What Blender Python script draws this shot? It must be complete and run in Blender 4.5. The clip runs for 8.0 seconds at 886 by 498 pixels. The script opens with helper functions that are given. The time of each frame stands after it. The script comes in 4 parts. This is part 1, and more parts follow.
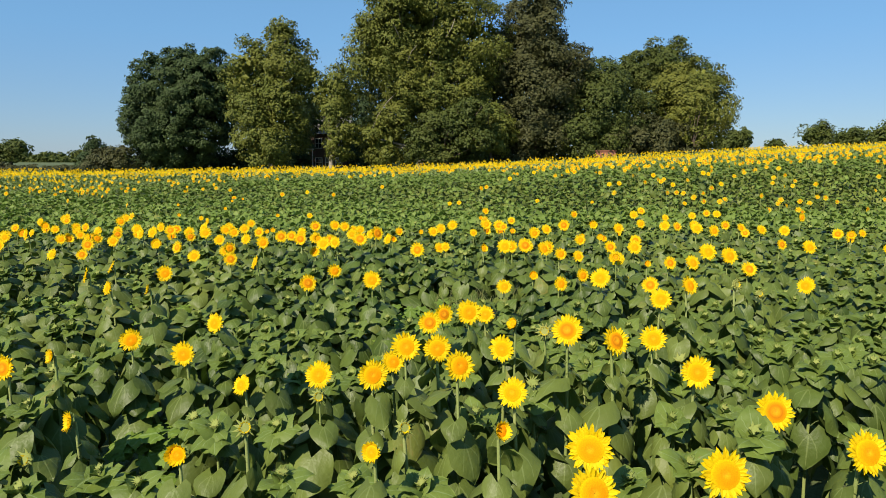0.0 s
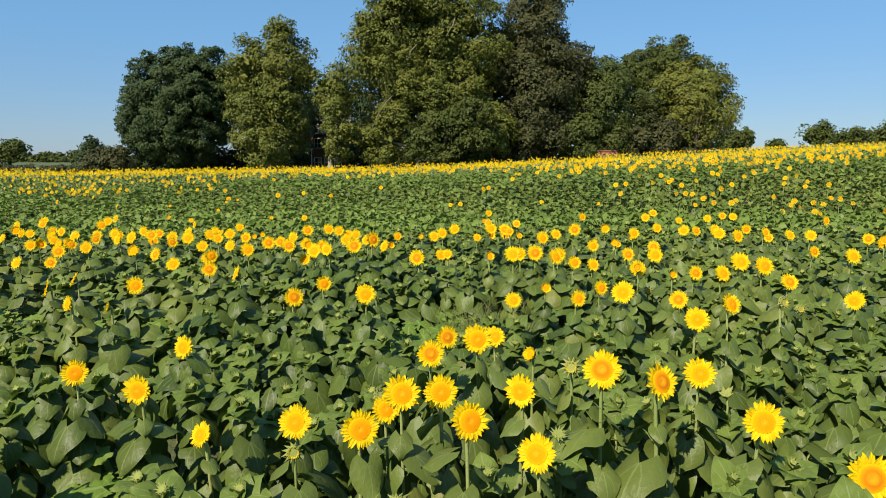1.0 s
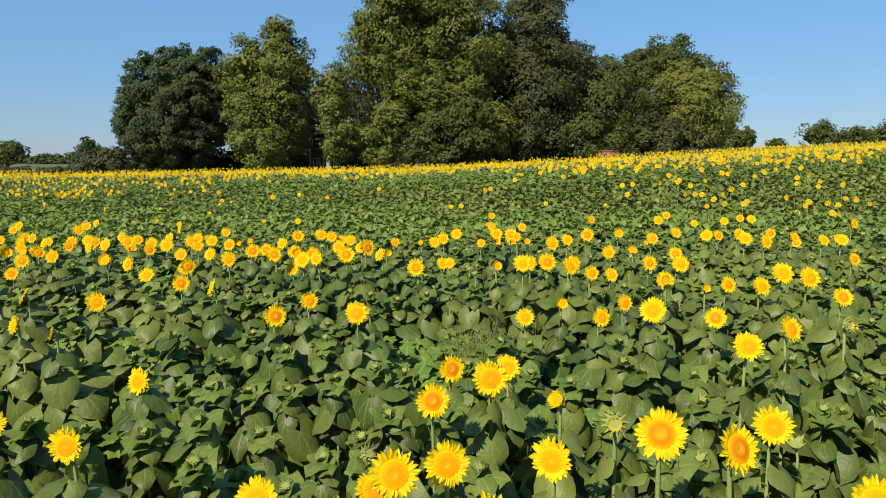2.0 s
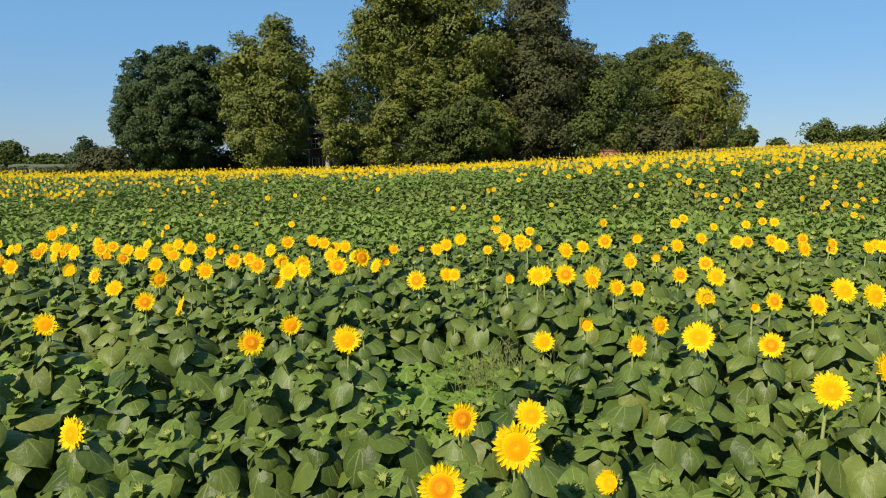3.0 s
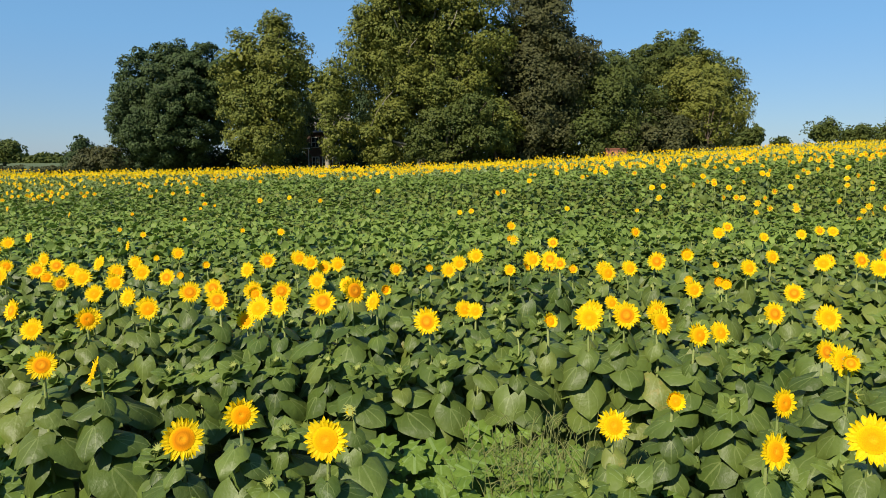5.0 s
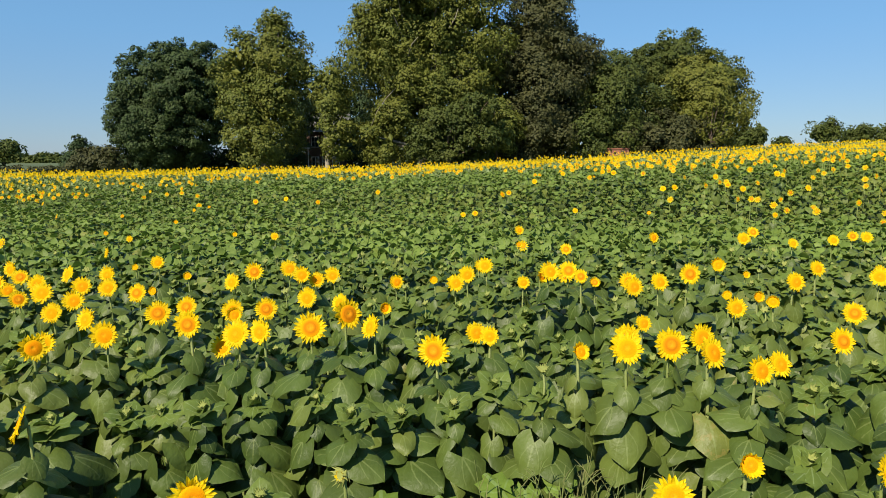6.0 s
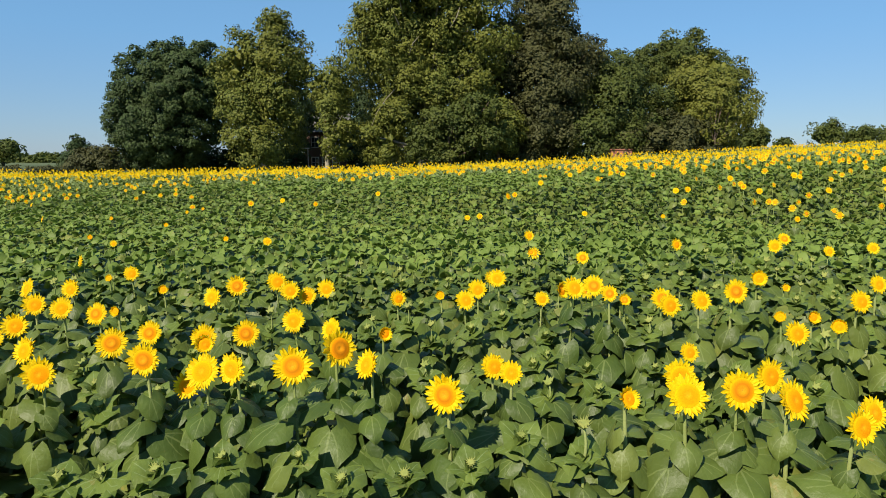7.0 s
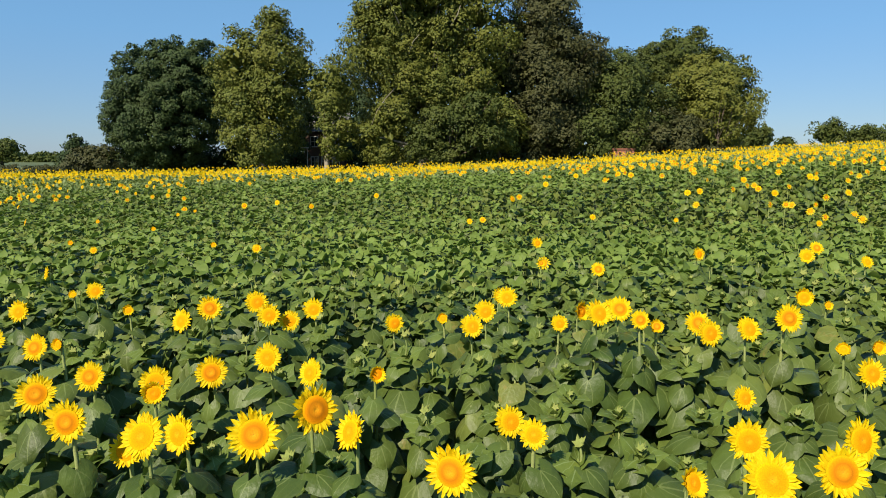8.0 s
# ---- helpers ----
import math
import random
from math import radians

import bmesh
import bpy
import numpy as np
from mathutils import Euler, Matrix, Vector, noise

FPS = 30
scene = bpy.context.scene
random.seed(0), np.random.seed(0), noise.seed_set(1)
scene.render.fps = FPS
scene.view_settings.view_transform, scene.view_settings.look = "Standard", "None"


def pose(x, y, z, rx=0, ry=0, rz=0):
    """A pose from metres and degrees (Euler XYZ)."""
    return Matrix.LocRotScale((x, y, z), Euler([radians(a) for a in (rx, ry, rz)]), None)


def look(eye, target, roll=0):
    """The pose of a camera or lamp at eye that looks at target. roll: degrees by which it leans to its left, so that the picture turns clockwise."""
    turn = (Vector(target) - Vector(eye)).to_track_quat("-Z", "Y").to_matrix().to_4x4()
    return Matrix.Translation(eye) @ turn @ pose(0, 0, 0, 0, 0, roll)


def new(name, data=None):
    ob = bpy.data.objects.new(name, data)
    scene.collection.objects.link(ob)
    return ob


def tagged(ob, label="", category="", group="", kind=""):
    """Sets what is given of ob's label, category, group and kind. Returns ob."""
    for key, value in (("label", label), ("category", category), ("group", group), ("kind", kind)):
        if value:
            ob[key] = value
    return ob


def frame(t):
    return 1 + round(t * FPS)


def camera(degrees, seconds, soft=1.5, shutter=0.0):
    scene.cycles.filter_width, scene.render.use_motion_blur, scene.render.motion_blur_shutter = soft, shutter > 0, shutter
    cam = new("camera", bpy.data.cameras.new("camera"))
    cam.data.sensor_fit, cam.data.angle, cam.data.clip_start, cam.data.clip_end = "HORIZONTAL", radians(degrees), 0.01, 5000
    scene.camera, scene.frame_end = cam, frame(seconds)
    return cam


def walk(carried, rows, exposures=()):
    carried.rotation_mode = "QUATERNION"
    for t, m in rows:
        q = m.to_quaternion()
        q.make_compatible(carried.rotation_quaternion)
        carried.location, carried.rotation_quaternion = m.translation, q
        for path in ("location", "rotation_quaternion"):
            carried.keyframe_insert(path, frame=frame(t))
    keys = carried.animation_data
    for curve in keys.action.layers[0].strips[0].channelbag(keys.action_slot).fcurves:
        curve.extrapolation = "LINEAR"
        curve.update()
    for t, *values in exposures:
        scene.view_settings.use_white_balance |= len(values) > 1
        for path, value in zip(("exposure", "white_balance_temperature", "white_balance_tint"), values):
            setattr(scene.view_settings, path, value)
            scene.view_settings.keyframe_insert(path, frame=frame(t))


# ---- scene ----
cam = camera(68.4, 8.0, soft=0.9)
PATH = [
    (0, (0.000, 0.000, 2.500), (0.116, 1.977, 2.223), 0.12),
    (0.5, (0.007, 0.346, 2.497), (0.124, 2.323, 2.221), 0.12),
    (1, (0.019, 0.694, 2.491), (0.135, 2.671, 2.214), 0.12),
    (1.5, (0.030, 1.046, 2.482), (0.147, 3.024, 2.207), 0.02),
    (3, (0.047, 2.163, 2.466), (0.164, 4.140, 2.190), -0.08),
    (3.5, (0.039, 2.541, 2.470), (0.156, 4.518, 2.193), -0.08),
    (4, (0.026, 2.914, 2.476), (0.142, 4.891, 2.198), 0.02),
    (4.5, (0.019, 3.264, 2.483), (0.134, 5.241, 2.204), -0.08),
    (6, (-0.001, 4.283, 2.481), (0.112, 6.261, 2.201), -0.09),
    (6.5, (-0.010, 4.637, 2.479), (0.103, 6.615, 2.199), -0.09),
    (7, (-0.021, 4.996, 2.472), (0.091, 6.973, 2.194), 0.01),
    (7.5, (-0.017, 5.348, 2.477), (0.094, 7.325, 2.197), 0.01),
    (8, (-0.000, 5.688, 2.500), (0.111, 7.665, 2.220), 0.01),
]
walk(cam, [(t, look(eye, target, roll)) for t, eye, target, roll in PATH])

# ---- sky, sun ----
SUN_TO = Vector((-0.48, -0.64, 0.70)).normalized()
world = bpy.data.worlds.new("sky")
scene.world = world
world.use_nodes = True
wn = world.node_tree
sky = wn.nodes.new("ShaderNodeTexSky")
sky.sky_type, sky.sun_disc = "NISHITA", False
sky.sun_elevation = math.asin(SUN_TO.z)
sky.sun_rotation = math.atan2(SUN_TO.x, SUN_TO.y) % (2 * math.pi)
sky.air_density, sky.dust_density, sky.ozone_density = 1.0, 0.15, 3.5
tint = wn.nodes.new("ShaderNodeMix")
tint.data_type, tint.blend_type = "RGBA", "MULTIPLY"
tint.inputs[0].default_value, tint.inputs[7].default_value = 1.0, (0.84, 0.97, 1.14, 1)
haze = wn.nodes.new("ShaderNodeMix")
haze.data_type = "RGBA"
haze.inputs[0].default_value = 0.60
way_up = wn.nodes.new("ShaderNodeSeparateXYZ")
wn.links.new(wn.nodes.new("ShaderNodeTexCoord").outputs["Generated"], way_up.inputs[0])
air = wn.nodes.new("ShaderNodeValToRGB")
air.color_ramp.elements[0].position, air.color_ramp.elements[0].color = 0.0, (0.225, 0.340, 0.495, 1)
air.color_ramp.elements[1].position, air.color_ramp.elements[1].color = 0.17, (0.172, 0.405, 0.675, 1)
wn.links.new(way_up.outputs[2], air.inputs[0])
haze_air = wn.nodes.new("ShaderNodeVectorMath")
haze_air.operation = "SCALE"
haze_air.inputs["Scale"].default_value = 10.0
wn.links.new(air.outputs[0], haze_air.inputs[0])
wn.links.new(haze_air.outputs[0], haze.inputs[7])
wn.links.new(sky.outputs[0], tint.inputs[6])
wn.links.new(tint.outputs[2], haze.inputs[6])
wn.links.new(haze.outputs[2], wn.nodes["Background"].inputs[0])
wn.nodes["Background"].inputs[1].default_value = 0.0715
sun = new("sun", bpy.data.lights.new("sun", "SUN"))
sun.data.energy, sun.data.angle, sun.data.color = 5.0, radians(0.6), (1.0, 0.895, 0.72)
sun.matrix_world = look(SUN_TO * 60, (0, 0, 0))
scene.view_settings.exposure = 0.62


# ---- materials ----
def nodes_of(name):
    m = bpy.data.materials.new(name)
    m.use_nodes = True
    nt = m.node_tree
    return m, nt, nt.nodes["Principled BSDF"]


def math_node(nt, op, a, b=0.0, c=0.0):
    n = nt.nodes.new("ShaderNodeMath")
    n.operation = op
    for i, v in enumerate((a, b, c)):
        if isinstance(v, (int, float)):
            n.inputs[i].default_value = v
        else:
            nt.links.new(v, n.inputs[i])
    return n.outputs[0]


def mix_colour(nt, fac, a, b, blend="MIX"):
    n = nt.nodes.new("ShaderNodeMix")
    n.data_type, n.blend_type = "RGBA", blend
    for i, v in ((0, fac), (6, a), (7, b)):
        if isinstance(v, (int, float)):
            n.inputs[i].default_value = v
        elif isinstance(v, tuple):
            n.inputs[i].default_value = (*v, 1)
        else:
            nt.links.new(v, n.inputs[i])
    return n.outputs[2]


def noise_tex(nt, scale, detail=3.0, vector=None, rough=0.55):
    n = nt.nodes.new("ShaderNodeTexNoise")
    n.inputs["Scale"].default_value, n.inputs["Detail"].default_value, n.inputs["Roughness"].default_value = scale, detail, rough
    if vector is not None:
        nt.links.new(vector, n.inputs["Vector"])
    return n.outputs["Fac"]


def ramp(nt, fac, stops):
    n = nt.nodes.new("ShaderNodeValToRGB")
    while len(n.color_ramp.elements) < len(stops):
        n.color_ramp.elements.new(0.5)
    for e, (p, c) in zip(n.color_ramp.elements, stops):
        e.position, e.color = p, (*c, 1)
    nt.links.new(fac, n.inputs[0])
    return n.outputs[0]


def chance(nt):
    """A random number for every object and every island of a joined mesh."""
    a = nt.nodes.new("ShaderNodeObjectInfo").outputs["Random"]
    b = nt.nodes.new("ShaderNodeNewGeometry").outputs["Random Per Island"]
    return math_node(nt, "FRACT", math_node(nt, "ADD", a, b))


def bump(nt, bsdf, height, strength, distance):
    n = nt.nodes.new("ShaderNodeBump")
    n.inputs["Strength"].default_value, n.inputs["Distance"].default_value = strength, distance
    nt.links.new(height, n.inputs["Height"])
    nt.links.new(n.outputs[0], bsdf.inputs["Normal"])


def see_through(nt, bsdf, colour, amount):
    """Part of the light passes through the leaf."""
    t = nt.nodes.new("ShaderNodeBsdfTranslucent")
    if isinstance(colour, tuple):
        t.inputs[0].default_value = (*colour, 1)
    else:
        nt.links.new(colour, t.inputs[0])
    mix = nt.nodes.new("ShaderNodeMixShader")
    mix.inputs[0].default_value = amount
    nt.links.new(bsdf.outputs[0], mix.inputs[1])
    nt.links.new(t.outputs[0], mix.inputs[2])
    nt.links.new(mix.outputs[0], nt.nodes["Material Output"].inputs[0])


def place_of(nt):
    return nt.nodes.new("ShaderNodeNewGeometry").outputs["Position"]


def blade_material(name, stops, vein, rough, through_amount, veins=True):
    """A leaf: a tone for each leaf, blotches, a pale midrib with side veins, fine relief."""
    m, nt, b = nodes_of(name)
    tone = ramp(nt, chance(nt), stops)
    pos = place_of(nt)
    blotch = noise_tex(nt, 9.0, 4.0, pos)
    c = mix_colour(nt, math_node(nt, "MULTIPLY_ADD", blotch, 1.1, -0.32), tone, tuple(v * 0.55 for v in stops[0][1]))
    field = noise_tex(nt, 0.35, 2.0, pos)
    c = mix_colour(nt, math_node(nt, "MULTIPLY_ADD", field, 1.2, -0.45), c, tuple(v * 1.25 for v in stops[-1][1]))
    height = noise_tex(nt, 38.0, 4.0, pos)
    spoilt = math_node(nt, "MULTIPLY", math_node(nt, "GREATER_THAN", chance(nt), 0.97), math_node(nt, "GREATER_THAN", noise_tex(nt, 22.0, 3.0, pos), 0.60))
    c = mix_colour(nt, math_node(nt, "MULTIPLY", spoilt, 0.35), c, (0.24, 0.18, 0.055))
    if veins:
        uv = nt.nodes.new("ShaderNodeUVMap")
        uv.uv_map = "leaf"
        sp = nt.nodes.new("ShaderNodeSeparateXYZ")
        nt.links.new(uv.outputs[0], sp.inputs[0])
        u = math_node(nt, "ABSOLUTE", math_node(nt, "SUBTRACT", sp.outputs[0], 0.5))
        mid = math_node(nt, "LESS_THAN", u, 0.022)
        wave = math_node(nt, "FRACT", math_node(nt, "MULTIPLY", math_node(nt, "SUBTRACT", sp.outputs[1], math_node(nt, "MULTIPLY", u, 0.75)), 5.5))
        side = math_node(nt, "LESS_THAN", wave, 0.06)
        fan = math_node(nt, "MULTIPLY", math_node(nt, "LESS_THAN", math_node(nt, "ABSOLUTE", math_node(nt, "SUBTRACT", u, math_node(nt, "MULTIPLY", sp.outputs[1], 0.55))), 0.014), math_node(nt, "LESS_THAN", sp.outputs[1], 0.62))
        line = math_node(nt, "MAXIMUM", math_node(nt, "MAXIMUM", mid, math_node(nt, "MULTIPLY", fan, 0.8)), math_node(nt, "MULTIPLY", side, 0.22))
        c = mix_colour(nt, math_node(nt, "MULTIPLY", line, 0.5), c, vein)
        height = math_node(nt, "ADD", math_node(nt, "MULTIPLY", height, 1.6), math_node(nt, "MULTIPLY", math_node(nt, "PINGPONG", wave, 0.5), 0.18))
    nt.links.new(c, b.inputs["Base Color"])
    b.inputs["Roughness"].default_value = rough
    b.inputs["Specular IOR Level"].default_value = 0.22
    bump(nt, b, height, 0.45, 0.006)
    see_through(nt, b, mix_colour(nt, 0.5, c, (0.13, 0.26, 0.02)), through_amount)
    return m


LEAF = blade_material("sunflower_leaf", [(0.0, (0.033, 0.060, 0.012)), (0.5, (0.060, 0.097, 0.018)), (0.9, (0.097, 0.141, 0.028)), (1.0, (0.145, 0.166, 0.034))], (0.17, 0.21, 0.07), 0.45, 0.12)
YOUNG = blade_material("young_leaf", [(0.0, (0.082, 0.122, 0.020)), (1.0, (0.130, 0.176, 0.032))], (0.20, 0.26, 0.11), 0.52, 0.16)
PALE = blade_material("pale_young_leaf", [(0.0, (0.108, 0.165, 0.028)), (1.0, (0.175, 0.240, 0.048))], (0.22, 0.29, 0.13), 0.55, 0.22, veins=False)
WEED = blade_material("weed_leaf", [(0.0, (0.088, 0.148, 0.018)), (1.0, (0.150, 0.220, 0.031))], (0.2, 0.28, 0.1), 0.6, 0.22)
FIELD_LEAF = blade_material("field_leaf", [(0.0, (0.048, 0.074, 0.014)), (0.55, (0.094, 0.130, 0.022)), (1.0, (0.168, 0.198, 0.038))], (0.1, 0.1, 0.1), 0.55, 0.16, veins=False)


def grown_material(name, a, b_, rough=0.6, scale=30.0, through_amount=0.0, relief=0.004, mottle=0.6):
    m, nt, b = nodes_of(name)
    c = mix_colour(nt, chance(nt), a, b_)
    n = noise_tex(nt, scale, 4.0, place_of(nt))
    c = mix_colour(nt, math_node(nt, "MULTIPLY", n, mottle), c, tuple(v * 0.6 for v in a))
    b.inputs["Specular IOR Level"].default_value = 0.25
    nt.links.new(c, b.inputs["Base Color"])
    b.inputs["Roughness"].default_value = rough
    bump(nt, b, n, 0.5, relief)
    if through_amount:
        see_through(nt, b, c, through_amount)
    return m


STEM = grown_material("green_stem", (0.20, 0.25, 0.07), (0.30, 0.34, 0.12), 0.65, 120.0)
PETAL = grown_material("yellow_petal", (0.87, 0.660, 0.003), (0.85, 0.595, 0.002), 0.7, 60.0, 0.42, 0.001, 0.10)
TUFT = grown_material("pale_bud", (0.23, 0.28, 0.065), (0.32, 0.34, 0.09), 0.7, 80.0, 0.15)
SEPAL = grown_material("green_bract", (0.16, 0.22, 0.06), (0.22, 0.28, 0.09), 0.7, 80.0, 0.1)
DRY = grown_material("dry_grass", (0.20, 0.20, 0.07), (0.14, 0.21, 0.05), 0.8, 60.0, 0.1)


def disc_material():
    """The flower's centre: orange florets with a paler eye and a darker ring."""
    m, nt, b = nodes_of("orange_disc")
    uv = nt.nodes.new("ShaderNodeUVMap")
    uv.uv_map = "leaf"
    sp = nt.nodes.new("ShaderNodeSeparateXYZ")
    nt.links.new(uv.outputs[0], sp.inputs[0])
    r = sp.outputs[0]
    age = nt.nodes.new("ShaderNodeObjectInfo").outputs["Random"]
    isl = nt.nodes.new("ShaderNodeNewGeometry").outputs["Random Per Island"]
    age = math_node(nt, "FRACT", math_node(nt, "ADD", age, isl))
    ring = ramp(nt, r, [(0.0, (0.66, 0.34, 0.010)), (0.2, (0.74, 0.32, 0.006)), (0.36, (0.80, 0.265, 0.003)), (0.75, (0.86, 0.315, 0.003)), (1.0, (0.88, 0.42, 0.003))])
    old = ramp(nt, r, [(0.0, (0.62, 0.32, 0.015)), (0.3, (0.70, 0.27, 0.008)), (0.55, (0.44, 0.16, 0.006)), (0.8, (0.72, 0.26, 0.004)), (1.0, (0.86, 0.40, 0.003))])
    c = mix_colour(nt, math_node(nt, "GREATER_THAN", age, 0.72), ring, old)
    v = nt.nodes.new("ShaderNodeTexVoronoi")
    v.inputs["Scale"].default_value = 210.0
    nt.links.new(place_of(nt), v.inputs["Vector"])
    c = mix_colour(nt, math_node(nt, "MULTIPLY", v.outputs["Distance"], 0.45), c, (0.52, 0.15, 0.003))
    nt.links.new(c, b.inputs["Base Color"])
    b.inputs["Roughness"].default_value = 0.95
    b.inputs["Specular IOR Level"].default_value = 0.03
    bump(nt, b, v.outputs["Distance"], 0.4, 0.002)
    return m


DISC = disc_material()


def ground_material():
    m, nt, b = nodes_of("field_soil")
    pos = place_of(nt)
    big, small = noise_tex(nt, 0.25, 3.0, pos), noise_tex(nt, 14.0, 6.0, pos)
    c = ramp(nt, small, [(0.25, (0.040, 0.028, 0.014)), (0.6, (0.090, 0.066, 0.036)), (0.85, (0.14, 0.105, 0.060))])
    c = mix_colour(nt, math_node(nt, "MULTIPLY_ADD", big, 1.4, 0.12), c, (0.065, 0.095, 0.025))
    nt.links.new(c, b.inputs["Base Color"])
    b.inputs["Roughness"].default_value = 0.95
    bump(nt, b, small, 0.8, 0.05)
    return m


SOIL = ground_material()


def foliage(name, dark, light, through_amount=0.14):
    m, nt, b = nodes_of(name)
    pos = place_of(nt)
    c = mix_colour(nt, chance(nt), dark, light)
    n = noise_tex(nt, 0.35, 3.0, pos)
    c = mix_colour(nt, math_node(nt, "MULTIPLY_ADD", n, 1.6, -0.5), c, tuple(0.5 * (p + q) * s for p, q, s in zip(dark, light, (1.45, 1.2, 0.9))))
    nt.links.new(c, b.inputs["Base Color"])
    b.inputs["Roughness"].default_value = 0.6
    b.inputs["Specular IOR Level"].default_value = 0.2
    see_through(nt, b, c, through_amount)
    return m


CROWN_DARK = foliage("dark_green_foliage", (0.019, 0.037, 0.013), (0.037, 0.064, 0.020))
CROWN_MAPLE = foliage("maple_foliage", (0.025, 0.045, 0.015), (0.049, 0.080, 0.024))
CROWN_PLANE = foliage("yellow_green_foliage", (0.060, 0.083, 0.014), (0.130, 0.147, 0.026))
CROWN_MID = foliage("green_foliage", (0.035, 0.054, 0.011), (0.073, 0.094, 0.019))
CROWN_GREY = foliage("grey_green_foliage", (0.035, 0.042, 0.015), (0.062, 0.068, 0.024))
CROWN_LIME = foliage("light_green_foliage", (0.072, 0.092, 0.015), (0.128, 0.140, 0.024))
BARK = grown_material("grey_bark", (0.10, 0.075, 0.055), (0.16, 0.12, 0.085), 0.9, 3.0, 0.0, 0.05)
BARK_PALE = grown_material("pale_plane_bark", (0.25, 0.22, 0.165), (0.35, 0.31, 0.25), 0.8, 2.2, 0.0, 0.03)


def brick_material():
    m, nt, b = nodes_of("red_brick")
    n = noise_tex(nt, 12.0, 4.0, place_of(nt))
    c = mix_colour(nt, chance(nt), (0.26, 0.090, 0.055), (0.36, 0.14, 0.085))
    c = mix_colour(nt, math_node(nt, "MULTIPLY", n, 0.5), c, (0.16, 0.07, 0.05))
    nt.links.new(c, b.inputs["Base Color"])
    b.inputs["Roughness"].default_value = 0.9
    bump(nt, b, n, 0.5, 0.01)
    return m


BRICK = brick_material()
BROWN_BRICK = grown_material("brown_brick", (0.085, 0.052, 0.040), (0.13, 0.078, 0.060), 0.9, 8.0)
PAINT = grown_material("white_paint", (0.50, 0.49, 0.46), (0.58, 0.57, 0.54), 0.5, 4.0)
ROOFING = grown_material("grey_shingle", (0.12, 0.115, 0.11), (0.17, 0.16, 0.15), 0.9, 6.0)
GLASS, _nt, _b = nodes_of("window_glass")
_b.inputs["Base Color"].default_value = (0.02, 0.025, 0.03, 1)
_b.inputs["Roughness"].default_value = 0.06
METAL = grown_material("galvanised_pole", (0.42, 0.43, 0.44), (0.50, 0.51, 0.52), 0.45, 9.0)


# ---- mesh helpers ----
def tri_mesh(name, verts, tris, materials, uv=None, index=None, smooth=True):
    """One mesh out of arrays of vertices and triangles."""
    verts, tris = np.asarray(verts, np.float32), np.asarray(tris, np.int32)
    me = bpy.data.meshes.new(name)
    me.vertices.add(len(verts))
    me.vertices.foreach_set("co", verts.ravel())
    me.loops.add(tris.size)
    me.loops.foreach_set("vertex_index", tris.ravel())
    me.polygons.add(len(tris))
    me.polygons.foreach_set("loop_start", np.arange(0, tris.size, 3, dtype=np.int32))
    if index is not None:
        me.polygons.foreach_set("material_index", np.asarray(index, np.int32))
    me.polygons.foreach_set("use_smooth", np.full(len(tris), smooth))
    if uv is not None:
        layer = me.uv_layers.new(name="leaf")
        layer.data.foreach_set("uv", np.asarray(uv, np.float32)[tris.ravel()].ravel())
    for m in materials:
        me.materials.append(m)
    me.update(calc_edges=True)
    me.validate()
    return me


def grid_tris(rows, cols):
    a = (np.arange(rows - 1)[:, None] * cols + np.arange(cols - 1)[None]).ravel()
    return np.concatenate([np.stack([a, a + 1, a + cols + 1], 1), np.stack([a, a + cols + 1, a + cols], 1)])


def merge(pieces):
    """Joins (verts, tris, uv) pieces."""
    v, t, u, n = [], [], [], 0
    for pv, pt, pu in pieces:
        v.append(pv)
        t.append(pt + n)
        u.append(pu)
        n += len(pv)
    return np.concatenate(v), np.concatenate(t), np.concatenate(u)


def tube(points, radii, sides=6):
    """A tapered tube along points."""
    pts = np.array(points, float)
    ahead = np.gradient(pts, axis=0)
    ahead /= np.linalg.norm(ahead, axis=1, keepdims=True)
    side = np.cross(ahead, (0.31, 0.95, 0.05))
    side /= np.linalg.norm(side, axis=1, keepdims=True)
    other = np.cross(ahead, side)
    a = np.linspace(0, 2 * np.pi, sides + 1)
    ring = np.cos(a)[None, :, None] * side[:, None] + np.sin(a)[None, :, None] * other[:, None]
    v = pts[:, None] + ring * np.array(radii, float)[:, None, None]
    uv = np.stack(np.broadcast_arrays(a[None] / 7, np.linspace(0, 1, len(pts))[:, None]), -1)
    return v.reshape(-1, 3), grid_tris(len(pts), sides + 1), uv.reshape(-1, 2)


def scatter(template, mats):
    """Copies a template to every 4x4 matrix; one (verts, tris, uv)."""
    v, t, u = template
    mats = np.asarray(mats)
    k = len(mats)
    out = np.einsum("kij,nj->kni", mats[:, :3, :3], v) + mats[:, None, :3, 3]
    tris = t[None] + (np.arange(k) * len(v))[:, None, None]
    return out.reshape(-1, 3), tris.reshape(-1, 3), np.tile(u, (k, 1))


def part(name, mesh, parent, m=None, label=""):
    ob = new(name, mesh)
    ob.parent = parent
    if m is not None:
        ob.matrix_basis = m
    return tagged(ob, label) if label else ob


def stuff(name, mesh, label, category):
    return tagged(new(name, mesh), label, category, kind="stuff")


# ---- the land ----
def ease(v, a, b):
    t = np.clip((np.asarray(v, float) - a) / (b - a), 0, 1)
    return t * t * (3 - 2 * t)


